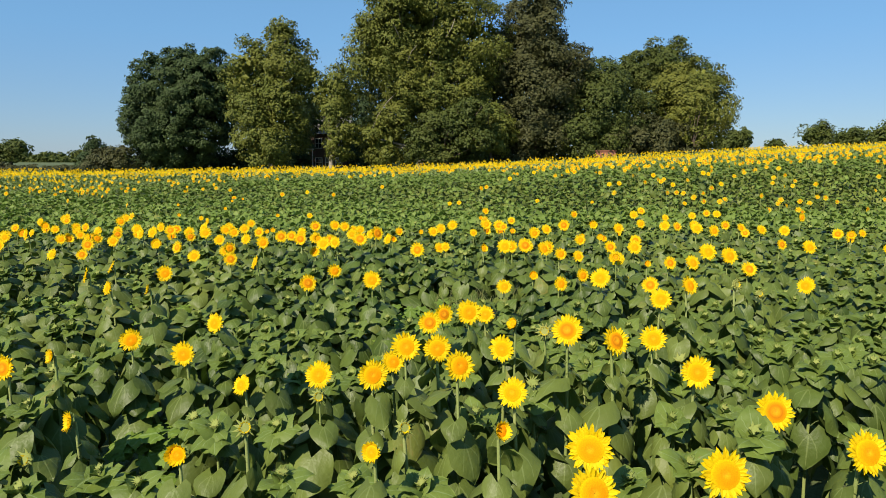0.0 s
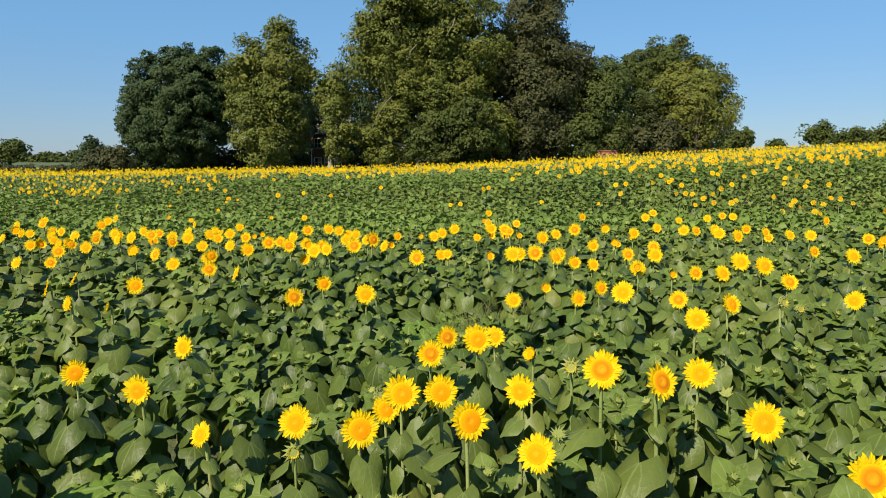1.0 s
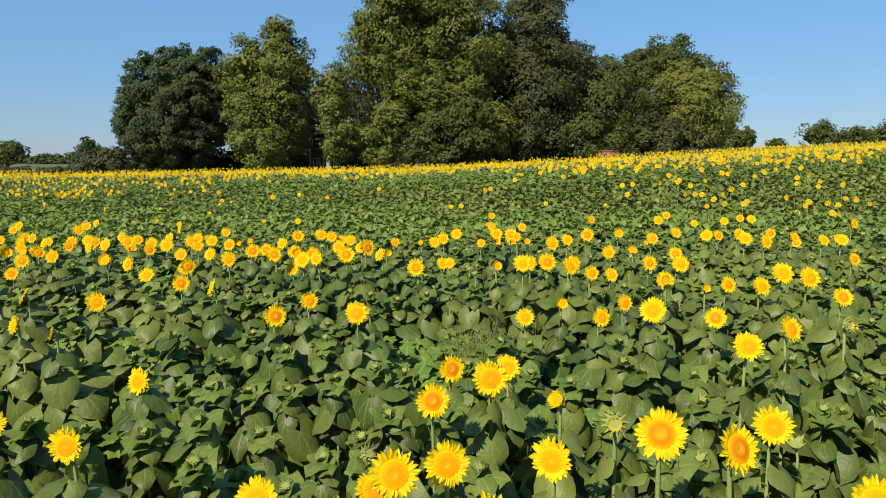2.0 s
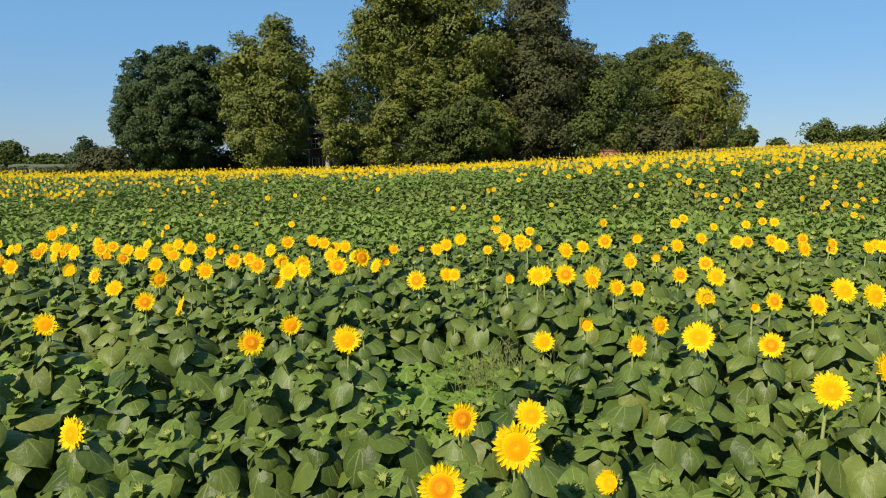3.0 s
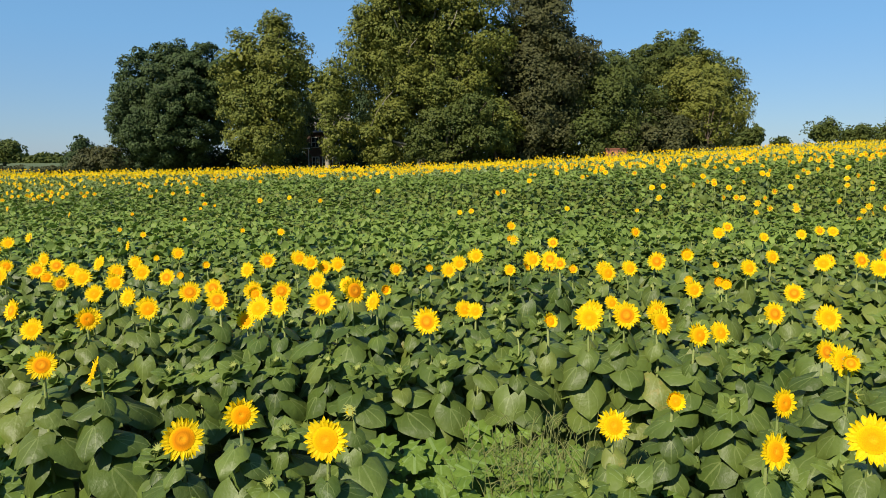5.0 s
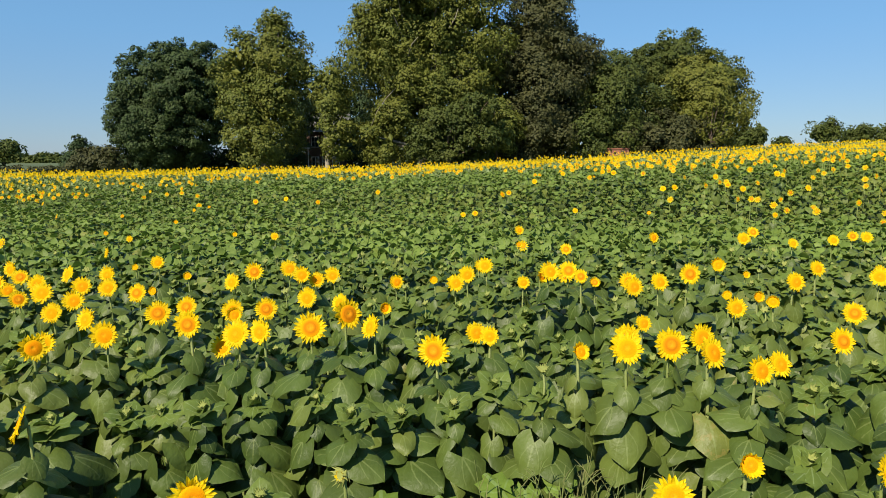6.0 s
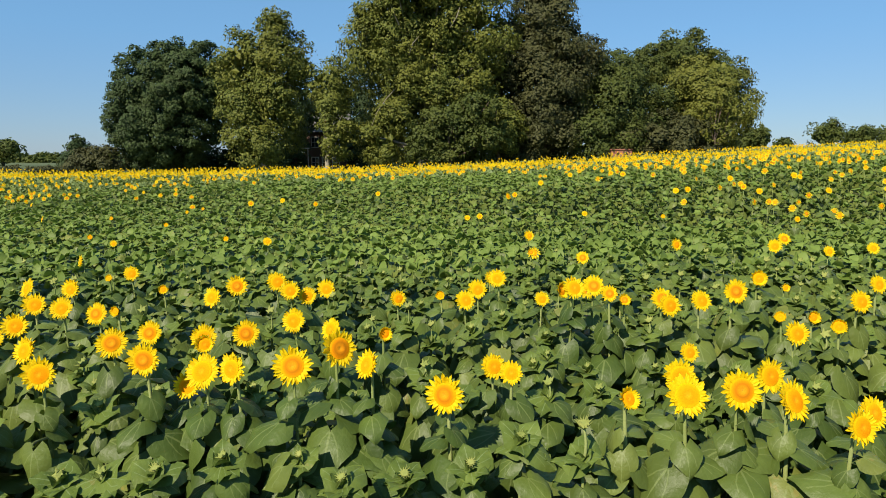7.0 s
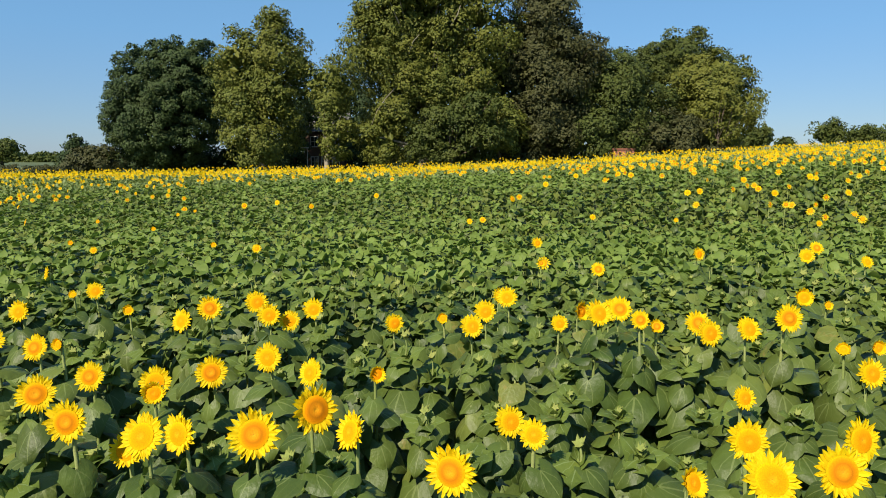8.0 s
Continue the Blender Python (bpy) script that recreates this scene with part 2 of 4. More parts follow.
def land(x, y):
    """The height of the ground: level by the path, a shallow valley, a bank that runs slantwise across the field, a crest, and a long rise to the wood and the hill."""
    x, y = np.asarray(x, float), np.asarray(y, float)
    hill = np.where(x > 0, 0.046 * np.clip(x, 0, 75), 0.010 * np.clip(x, -60, 0)) + 0.009 * np.clip(x, -60, 0) * ease(y, 30, 70)
    hill *= 1 - 0.75 * ease(np.hypot(x, y), 85, 170)
    wood_side = hill + 0.45 * (1 - 0.6 * ease(y, 110, 220))
    valley = (-0.14 + 0.018 * np.clip(x, -10, 0)) * ease(y, 9.5, 17)
    foot = 18.3 + 0.55 * np.clip(5 - x, 0, 22)
    top = 0.36 + np.where(x > 0, 0.046, 0.030) * np.clip(x, -20, 40)
    crest = 0.45 + np.where(x > 0, 0.048, 0.014) * np.clip(x, -40, 60)
    bank = valley + (top - valley) * ease(y, foot, foot + 5.5)
    bank = bank + (crest - top) * ease(y, foot + 3.0, np.maximum(40, foot + 8)) - 0.024 * np.clip(y - 42, 0, 40)
    k = ease(y, 52, 72)
    rough = 0.025 * np.sin(x * 1.3 + 2 * np.sin(y * 0.4)) * np.sin(y * 1.1 + 1.0)
    return bank * (1 - k) + wood_side * k + rough


axis = np.sinh(np.linspace(-7.6, 7.6, 141)) * 2.0
gx, gy = np.meshgrid(axis, axis + 8.0)
gv = np.stack([gx, gy, land(gx, gy)], -1).reshape(-1, 3)
ground = new("ground", tri_mesh("ground", gv, grid_tris(141, 141), [SOIL]))
tagged(ground, "brown field soil with weeds, rising to a hill", "ground", kind="structure")


# ---- parts of a sunflower ----
def leaf_template(detail, fold, droop, pitch, stalk, wave, seed):
    """A heart-shaped blade one unit long on its stalk; it leaves the stem at the origin towards +y."""
    rng = random.Random(seed)
    s = np.array({3: (0, 0.08, 0.22, 0.42, 0.64, 0.86, 1.0), 2: (0, 0.14, 0.42, 0.74, 1.0), 1: (0, 0.45, 1.0), 0: (0, 1.0)}[detail])
    u = np.array({3: (-1, -0.55, 0, 0.55, 1), 2: (-1, 0, 1), 1: (-1, 0, 1), 0: (-1, 0, 1)}[detail], float)
    half = np.interp(s, (0, 0.06, 0.17, 0.34, 0.55, 0.76, 0.91, 1.0), (0.42, 0.505, 0.565, 0.555, 0.45, 0.270, 0.115, 0.006))
    S, U = np.meshgrid(s, u, indexing="ij")
    W = half[:, None] * (1 + (0.05 * np.sin(9 * S + seed) * np.sign(U) if detail > 1 else 0.0 * U))
    x = U * W
    y = S - 0.36 * np.sin(0.78 * np.pi * np.abs(U) ** 1.1) * (1 - S) ** 6
    if detail > 1:
        z = W * (2.6 * fold * np.abs(U) - (1.6 * fold + 0.42) * U ** 2)
    else:
        z = fold * np.abs(U) * W
    z = z - droop * S ** 2.2 + 1.6 * wave * np.sin(6 * S + 2.5 * U + rng.uniform(0, 6)) * np.abs(U) ** 1.5
    a = radians(pitch)
    yy, zz = y * np.cos(a) - z * np.sin(a), y * np.sin(a) + z * np.cos(a)
    up = radians(42)
    ex, ez = stalk * np.cos(up), stalk * np.sin(up)
    blade = np.stack([x + rng.uniform(-0.05, 0.05) * S, yy + ex, zz + ez], -1).reshape(-1, 3)
    uv = np.stack([U * 0.5 + 0.5, S], -1).reshape(-1, 2)
    pieces = [(blade, grid_tris(len(s), len(u)), uv)]
    if detail == 0:
        far = [(0, ex, ez), (-0.42, ex + 0.35 * np.cos(a), ez + 0.35 * np.sin(a)), (0.42, ex + 0.35 * np.cos(a), ez + 0.35 * np.sin(a)), (0, ex + np.cos(a), ez + np.sin(a) - droop)]
        return np.array(far), np.array([(0, 2, 3), (0, 3, 1)]), np.full((4, 2), 0.5)
    if detail > 2:
        v, t, w = tube([(0, 0, -0.02), (0, ex * 0.5, ez * 0.62), (0, ex + 0.02, ez)], (0.018, 0.014, 0.012), 3)
        w[:] = (0.5, 0.3)
        pieces.append((v, t, w))
    return merge(pieces)


LEAF_FORMS = [(0.16, 0.22, -12, 0.42, 0.05), (0.12, 0.34, -24, 0.50, 0.06), (0.20, 0.24, -42, 0.36, 0.04), (0.10, 0.38, -4, 0.46, 0.07),
              (0.14, 0.26, -48, 0.40, 0.05), (0.18, 0.18, -10, 0.55, 0.06), (0.10, 0.30, -30, 0.60, 0.08), (0.14, 0.28, -36, 0.38, 0.05)]
LEAVES = {d: [leaf_template(d, *f, seed=n) for n, f in enumerate(LEAF_FORMS)] for d in (0, 1, 2, 3)}
LEAF_MESHES = [tri_mesh("leaf", t[0], t[1], [LEAF], t[2]) for t in LEAVES[3]]
TIP_FORMS = [(0.34, 0.02, 58, 0.04, 0.05), (0.26, 0.22, 36, 0.08, 0.07), (0.18, 0.36, 14, 0.14, 0.08)]
TIPS = {d: [leaf_template(d, *f, seed=20 + n) for n, f in enumerate(TIP_FORMS)] for d in (0, 1, 2, 3)}
TIP_MESHES = [tri_mesh("young_leaf", t[0], t[1], [YOUNG], t[2]) for t in TIPS[3]]


def stem_template(sides, bend, seed):
    rng = random.Random(seed)
    h = np.linspace(-0.03, 1, 6)
    a = rng.uniform(0, 6.3)
    k = np.sin(np.clip(h, 0, 1) * np.pi)
    pts = np.stack([bend * k * np.cos(a), bend * k * np.sin(a), h], -1)
    return tube(pts, np.interp(h, (0, 0.7, 1), (0.0105, 0.0088, 0.0068)), sides)


STEMS = {3: [stem_template(6, 0.025, n) for n in range(4)], 2: [tube([(0, 0, -0.03), (0.01, 0.01, 0.6), (0, 0, 1)], (0.010, 0.008, 0.007), 3)]}
STEM_MESHES = [tri_mesh("stem", t[0], t[1], [STEM], t[2]) for t in STEMS[3]]


def petals_template(seed, full=1.0, sides=3, rings=((25, 1.0, 0.02), (25, 0.90, 0.07))):
    """Ray petals of a head of radius 1, facing +z."""
    rng = random.Random(seed)
    pieces = []
    for count, reach, lift in rings:
        for n in range(count):
            a = 2 * np.pi * (n + rng.uniform(-0.35, 0.35)) / count
            long = reach * rng.uniform(0.87, 1.07) - 0.50
            wide = rng.uniform(0.080, 0.112)
            s = np.array({3: (0, 0.4, 0.78, 1), 2: (0, 0.6, 1), 1: (0, 1)}[sides], float)
            half = wide * (np.interp(s, (0, 0.4, 0.6, 0.78, 1), (0.85, 1.08, 0.98, 0.66, 0.03)) if sides > 1 else np.array((1.0, 1.9)))
            twist, curl = rng.uniform(-0.35, 0.35), rng.uniform(-0.22, 0.28)
            r = 0.50 + s * long * (0.55 + 0.45 * full)
            z = -0.03 + lift * np.minimum(1, 1.6 * s) + (1 - full) * 0.55 * s + curl * s * s * 0.6
            rows = []
            for u in (-1, 1) if sides < 3 else (-1, 0, 1):
                rows.append(np.stack([r, u * half, z + 0.03 * abs(u) + u * half * twist * s * 2], -1))
            p = np.stack(rows, 1).reshape(-1, 3)
            c, sn = np.cos(a), np.sin(a)
            p = np.stack([p[:, 0] * c - p[:, 1] * sn, p[:, 0] * sn + p[:, 1] * c, p[:, 2]], -1)
            pieces.append((p, grid_tris(len(s), len(rows)), np.zeros((len(p), 2))))
    return merge(pieces)


def dome(rings, sides, seed=0):
    """The disc: a dome with a hollow eye, radius 0.56."""
    r = np.array(rings, float)
    a = np.linspace(0, 2 * np.pi, sides, endpoint=False)
    h = 0.10 * (1 - (r / 0.56) ** 2) + 0.005 - 0.06 * np.exp(-((r / 0.14) ** 2)) + 0.02
    v = np.stack([r[:, None] * np.cos(a), r[:, None] * np.sin(a), h[:, None] + 0 * a], -1).reshape(-1, 3)
    t = []
    for i in range(len(r) - 1):
        for j in range(sides):
            p, q, k = i * sides + j, i * sides + (j + 1) % sides, sides
            t += [(p, p + k, q), (q, p + k, q + k)]
    return v, np.array(t), np.stack([np.repeat(r / 0.56, sides), np.zeros(len(v))], -1)


def back_template(bracts, seed):
    """The green back of a head with its ring of pointed bracts."""
    rng = random.Random(seed)
    prof = [(0.10, -0.42), (0.30, -0.30), (0.52, -0.12), (0.58, 0.0)]
    a = np.linspace(0, 2 * np.pi, 13)
    v = np.array([[(r * np.cos(b), r * np.sin(b), z) for b in a] for r, z in prof]).reshape(-1, 3)
    pieces = [(v, grid_tris(4, 13), np.zeros((len(v), 2)))]
    for n in range(bracts):
        b = 2 * np.pi * (n + rng.uniform(-0.3, 0.3)) / bracts
        reach, z = rng.uniform(0.72, 0.9), rng.uniform(-0.16, 0.02)
        p = np.array([(0.50, -0.12, -0.12), (0.50, 0.12, -0.12), (reach - 0.12, 0.07, z - 0.03), (reach - 0.12, -0.07, z - 0.03), (reach + 0.03, 0, z)])
        p = np.stack([p[:, 0] * np.cos(b) - p[:, 1] * np.sin(b), p[:, 0] * np.sin(b) + p[:, 1] * np.cos(b), p[:, 2]], -1)
        pieces.append((p, np.array([(0, 1, 2), (0, 2, 3), (3, 2, 4)]), np.zeros((5, 2))))
    return merge(pieces)


def bud_template(seed, sides=24):
    """A closed bud: a green knob whose rim runs out into long pointed bracts, facing +z, radius about 1."""
    rng = random.Random(seed)
    a = np.linspace(0, 2 * np.pi, sides + 1)
    spike = np.array([rng.uniform(0.35, 0.8) if k % 2 else 0.0 for k in range(sides)] + [0.0])
    lift = np.array([rng.uniform(0.3, 1.2) for k in range(sides)] + [0.0])
    lift[-1] = lift[0]
    rows = []
    for r, z, k, up in ((0.2, -0.55, 0, 0), (0.55, -0.3, 0, 0), (0.66, -0.05, 0.35, 0.3), (0.66, 0.05, 0.95, 1.0), (0.60, 0.14, 0.3, 0.3), (0.52, 0.30, 0.25, 0.6), (0.42, 0.36, 0, 0), (0.2, 0.40, 0, 0), (0.02, 0.38, 0, 0)):
        b = a + (math.pi / sides if k == 0.25 else 0)
        rr = r + k * spike
        rows.append(np.stack([rr * np.cos(b), rr * np.sin(b), z + up * lift * (spike > 0)], -1))
    v = np.concatenate(rows)
    return v, grid_tris(len(rows), sides + 1), np.zeros((len(v), 2))


PETALS = [petals_template(n) for n in range(4)] + [petals_template(7, 0.35), petals_template(8, 0.55)]
PETAL_MESHES = [tri_mesh("petals", t[0], t[1], [PETAL], t[2], smooth=False) for t in PETALS]
DOME = dome((0.01, 0.08, 0.16, 0.26, 0.38, 0.48, 0.56), 20)
DISC_MESH = tri_mesh("disc", DOME[0], DOME[1], [DISC], DOME[2])
BACK = back_template(16, 3)
BACK_MESH = tri_mesh("flower_head", BACK[0], BACK[1], [SEPAL], BACK[2])
BUDS = [bud_template(n) for n in range(3)]
BUD_MESHES = [tri_mesh("bud", t[0], t[1], [TUFT], t[2]) for t in BUDS]
MID_PETALS = petals_template(31, 1.0, 2, ((20, 1.0, 0.03),))
MID_DOME = dome((0.01, 0.2, 0.46), 8)
FAR_PETALS = petals_template(32, 1.0, 1, ((9, 1.0, 0.03),))
FAR_PETALS = (np.where(np.hypot(FAR_PETALS[0][:, :1], FAR_PETALS[0][:, 1:2]) < 0.62, FAR_PETALS[0] * np.array((0.36, 0.36, 1)), FAR_PETALS[0]), *FAR_PETALS[1:])
FAR_DOME = dome((0.01, 0.29), 5)
SMALL_BUD = bud_template(9, 10)


# ---- how a plant is put together ----
def turned(x, y, z, az, scale, tilt=0.0, lean=0.0):
    """A leaf's pose: turned to az, tilted, and the whole leaned towards the sun's side of the field."""
    return Matrix.Translation((x, y, z)) @ Matrix.Rotation(lean, 4, "X") @ Matrix.Rotation(-0.4 * lean, 4, "Y") @ Matrix.Rotation(az, 4, "Z") @ Matrix.Rotation(tilt, 4, "X") @ Matrix.Scale(scale, 4)


def facing(x, y, z, yaw, lift, scale):
    """A head whose face looks along -y, turned by yaw and lifted towards the sky, both in radians."""
    return Matrix.Translation((x, y, z)) @ Matrix.Rotation(yaw, 4, "Z") @ Matrix.Rotation(math.pi / 2 - lift, 4, "X") @ Matrix.Scale(scale, 4)


def grow(rng, kind, height, head=None, leaves=10, lush=1.0, sag=0.0, tall_bud=False):
    """The parts of one plant round its foot, as lists of (form, matrix)."""
    made = {"stem": [], "leaf": [], "tip": [], "bloom": [], "bud": [], "eye": []}
    made["stem"].append((rng.randrange(4), Matrix.Diagonal((rng.uniform(0.9, 1.25),) * 2 + (height, 1))))
    spin = rng.uniform(0, 6.28)
    top = 0.885 if kind == "bloom" else 0.95
    for n in range(leaves):
        f = n / (leaves - 1)
        h = height * (0.34 + (top - 0.34) * f ** 0.7)
        size = (0.140 + 0.070 * math.sin(math.pi * min(1, f + 0.12))) * rng.uniform(0.62, 1.22) * (1.0 if f < 0.8 else 0.85)
        made["leaf"].append((rng.randrange(len(LEAF_FORMS)), turned(0, 0, h, spin + n * 2.4 + rng.uniform(-0.4, 0.4), size, rng.uniform(-0.25, 0.2) - 0.30 * sag, rng.uniform(0.10, 0.45) * (1 - 0.8 * sag) - 0.10 * sag)))
    if kind == "bloom":
        size, yaw, lift, form = head
        back = Vector((math.sin(yaw) * math.cos(lift), -math.cos(yaw) * math.cos(lift), math.sin(lift)))
        c = Vector((0, 0, height)) + back * size * 0.22
        if form < 0:
            made["bud"].append((rng.randrange(3), facing(*c, yaw, lift, size * 0.62)))
            made["eye"].append((4, facing(*(c + back * size * 0.16), yaw, lift, size * 0.46)))
        else:
            made["bloom"].append((form, facing(*c, yaw, lift, size * 0.5)))
    else:
        for n in range(11):
            made["tip"].append((0 if n > 6 else rng.randrange(1, 3), turned(0, 0, height * 0.985 - 0.005 * n * (n < 7), spin + n * 2.4, rng.uniform(0.075, 0.135) * lush * (0.55 if n > 6 else 1.0), rng.uniform(-0.2, 0.2), 0.25)))
        neck = rng.uniform(0.05, 0.14) if tall_bud else 0.02
        if tall_bud:
            made["stem"].append((0, Matrix.Translation((0, 0, height * 0.96)) @ Matrix.Diagonal((0.7, 0.7, height * 0.04 + neck, 1))))
        made["bud"].append((rng.randrange(3), facing(0, 0, height + neck, rng.uniform(-0.6, 0.6), rng.uniform(0.6, 1.3), rng.uniform(0.017, 0.026) * lush * (1.6 if tall_bud else 1))))
    return made


def plant_thing(made, foot, label):
    """One sunflower as a thing with its parts."""
    root = new("sunflower")
    root.matrix_basis = foot
    tagged(root, label, "sunflower", "sunflowers in the field")
    for form, m in made["stem"]:
        part("stem", STEM_MESHES[form], root, m)
    for form, m in made["leaf"]:
        part("leaf", LEAF_MESHES[form], root, m)
    for form, m in made["tip"]:
        part("young_leaf", TIP_MESHES[form], root, m, "pale green young leaf")
    for form, m in made["bloom"]:
        head = part("flower_head", BACK_MESH, root, m)
        part("petals", PETAL_MESHES[form], head, label="bright yellow ray petals")
        part("disc", DISC_MESH, head, label="orange flower disc")
    for form, m in made["bud"]:
        part("bud", BUD_MESHES[form], root, m, "spiky green flower bud")
    for form, m in made["eye"]:
        eye = part("disc", DISC_MESH, root, m, "orange florets of an opening bud")
        part("petals", PETAL_MESHES[form], eye, label="short yellow petals just unfolding")
    return root


def plants_mesh(name, plants, detail, heads=None):
    """Many plants joined into one mesh; plants: (parts, foot). detail: of the leaves; heads: of the blooms."""
    heads = detail if heads is None else heads
    bins = {}
    for made, foot in plants:
        for kind, items in made.items():
            for form, m in items:
                bins.setdefault((kind, form), []).append(np.array(foot @ m))
    pieces, index = [], []

    def add(template, mats, slot):
        got = scatter(template, mats)
        pieces.append(got)
        index.append(np.full(len(got[1]), slot))

    for (kind, form), mats in bins.items():
        if kind == "stem":
            add(STEMS[3][form] if detail == 3 else STEMS[2][0], mats, 2)
        elif kind == "leaf":
            add(LEAVES[detail][form], mats, 0)
        elif kind == "tip":
            add(TIPS[min(detail, 2)][form], mats, 1)
        elif kind == "eye":
            add(MID_DOME, mats, 5)
            add(PETALS[form], mats, 4)
        elif kind == "bud":
            add(SMALL_BUD, mats, 6)
        elif heads == 3:
            add(BACK, mats, 3)
            add(PETALS[form], mats, 4)
            add(DOME, mats, 5)
        else:
            add(MID_PETALS if heads == 2 else FAR_PETALS, mats, 4)
            add(MID_DOME if heads == 2 else FAR_DOME, mats, 5)
    v, t, u = merge(pieces)
    return tri_mesh(name, v, t, [LEAF if detail > 1 else FIELD_LEAF, PALE if heads == 2 else YOUNG, STEM, SEPAL, PETAL, DISC, TUFT], u, np.concatenate(index))


# ---- sunflowers in bloom: x, y, height of the head's centre, width of the head ----
BLOOMS_FRONT = [
    (-1.70, 2.87, 1.15, 0.07), (-1.68, 3.21, 1.19, 0.12), (-0.95, 2.62, 1.28, 0.115), (-0.69, 2.71, 1.35, 0.07), (-0.47, 3.42, 1.22, 0.07),
    (-0.17, 3.23, 1.40, 0.164), (-0.14, 2.51, 1.32, 0.1), (-0.07, 3.41, 1.41, 0.13), (-0.01, 2.91, 1.25, 0.07), (-0.00, 3.25, 1.54, 0.158),
    (0.17, 3.45, 1.47, 0.16), (0.26, 3.05, 1.50, 0.16), (0.39, 2.53, 1.39, 0.1), (0.53, 3.10, 1.34, 0.16), (0.54, 3.52, 1.44, 0.158),
    (0.63, 2.03, 1.38, 0.19), (0.74, 2.45, 1.34, 0.2), (0.88, 3.42, 1.57, 0.178), (1.16, 3.44, 1.50, 0.175), (1.20, 2.25, 1.32, 0.2),
    (1.58, 3.33, 1.35, 0.185), (1.81, 2.96, 1.27, 0.195), (1.90, 2.44, 1.30, 0.19),
]
BLOOMS_SECOND = [
    (-2.31, 3.75, 1.30, 0.16), (-2.01, 3.70, 1.38, 0.1), (-1.81, 4.28, 1.31, 0.153), (-1.52, 5.17, 1.19, 0.17),
    (-1.45, 4.21, 1.23, 0.168), (-0.94, 3.65, 1.21, 0.125), (-0.50, 3.63, 1.27, 0.167), (0.15, 4.05, 1.46, 0.153), (0.30, 5.01, 1.28, 0.165),
    (0.43, 4.32, 1.46, 0.18), (0.64, 5.11, 1.25, 0.16), (0.70, 4.10, 1.43, 0.1), (0.82, 3.70, 1.49, 0.075), (-2.88, 6.49, 1.43, 0.14), (-2.15, 5.49, 1.40, 0.10), (3.29, 5.98, 1.45, 0.16), (2.21, 4.87, 1.52, 0.16), (1.46, 5.96, 1.33, 0.15), (1.55, 3.89, 1.38, 0.17),
    (1.82, 5.91, 1.39, 0.2), (2.03, 4.98, 1.39, 0.18), (2.34, 6.01, 1.30, 0.168), (2.69, 5.08, 1.48, 0.08), (3.76, 5.81, 1.32, 0.171),
]
BLOOMS_THIRD = [
    (-3.26, 6.76, 1.30, 0.165), (-2.79, 6.18, 1.28, 0.14), (-2.54, 6.93, 1.26, 0.14), (-2.47, 6.76, 1.32, 0.17), (-1.84, 6.91, 1.44, 0.152),
    (-1.59, 6.92, 1.40, 0.152), (-0.95, 6.31, 1.29, 0.185), (-0.68, 6.24, 1.42, 0.145), (-0.32, 6.13, 1.35, 0.185), (-0.27, 6.80, 1.20, 0.06),
    (1.02, 6.59, 1.18, 0.165), (1.33, 6.61, 1.29, 0.12), (1.80, 7.39, 1.40, 0.157), (1.82, 6.50, 1.31, 0.15), (2.18, 6.56, 1.48, 0.1),
    (2.21, 6.66, 1.46, 0.172), (2.38, 7.04, 1.39, 0.14), (2.39, 6.83, 1.20, 0.08), (2.50, 6.52, 1.42, 0.09), (2.96, 7.05, 1.34, 0.161),
    (3.00, 6.57, 1.42, 0.17), (3.10, 6.45, 1.55, 0.19), (3.33, 6.45, 1.51, 0.19), (3.48, 6.11, 1.18, 0.08), (4.19, 6.47, 1.59, 0.158),
]
BLOOMS_BAND_LEFT = [
    (-2.96, 8.59, 1.34, 0.177), (-2.66, 8.29, 1.27, 0.172), (-2.31, 8.44, 1.31, 0.16), (-2.14, 8.03, 1.40, 0.162), (-2.04, 8.45, 1.46, 0.156),
    (-1.74, 8.03, 1.47, 0.166), (-1.60, 8.47, 1.49, 0.17), (-1.30, 8.13, 1.50, 0.17), (-1.14, 8.56, 1.45, 0.12), (-1.02, 8.12, 1.44, 0.185),
    (-0.87, 8.09, 1.46, 0.16), (-0.55, 7.93, 1.52, 0.19), (-0.34, 8.00, 1.58, 0.185), (-0.21, 7.96, 1.51, 0.15),
]
BLOOMS_BAND_RIGHT = [
    (0.15, 7.87, 1.39, 0.195), (0.45, 8.42, 1.34, 0.15), (0.51, 8.19, 1.38, 0.13), (0.94, 7.67, 1.43, 0.12), (1.18, 7.62, 1.46, 0.19),
    (1.33, 8.04, 1.40, 0.17), (1.43, 7.64, 1.47, 0.19), (1.65, 7.61, 1.43, 0.185), (1.79, 8.04, 1.39, 0.18), (2.10, 7.72, 1.32, 0.155),
    (2.52, 7.81, 1.42, 0.163), (2.73, 7.56, 1.45, 0.184), (3.08, 8.50, 1.41, 0.162), (4.77, 7.93, 1.42, 0.15),
]
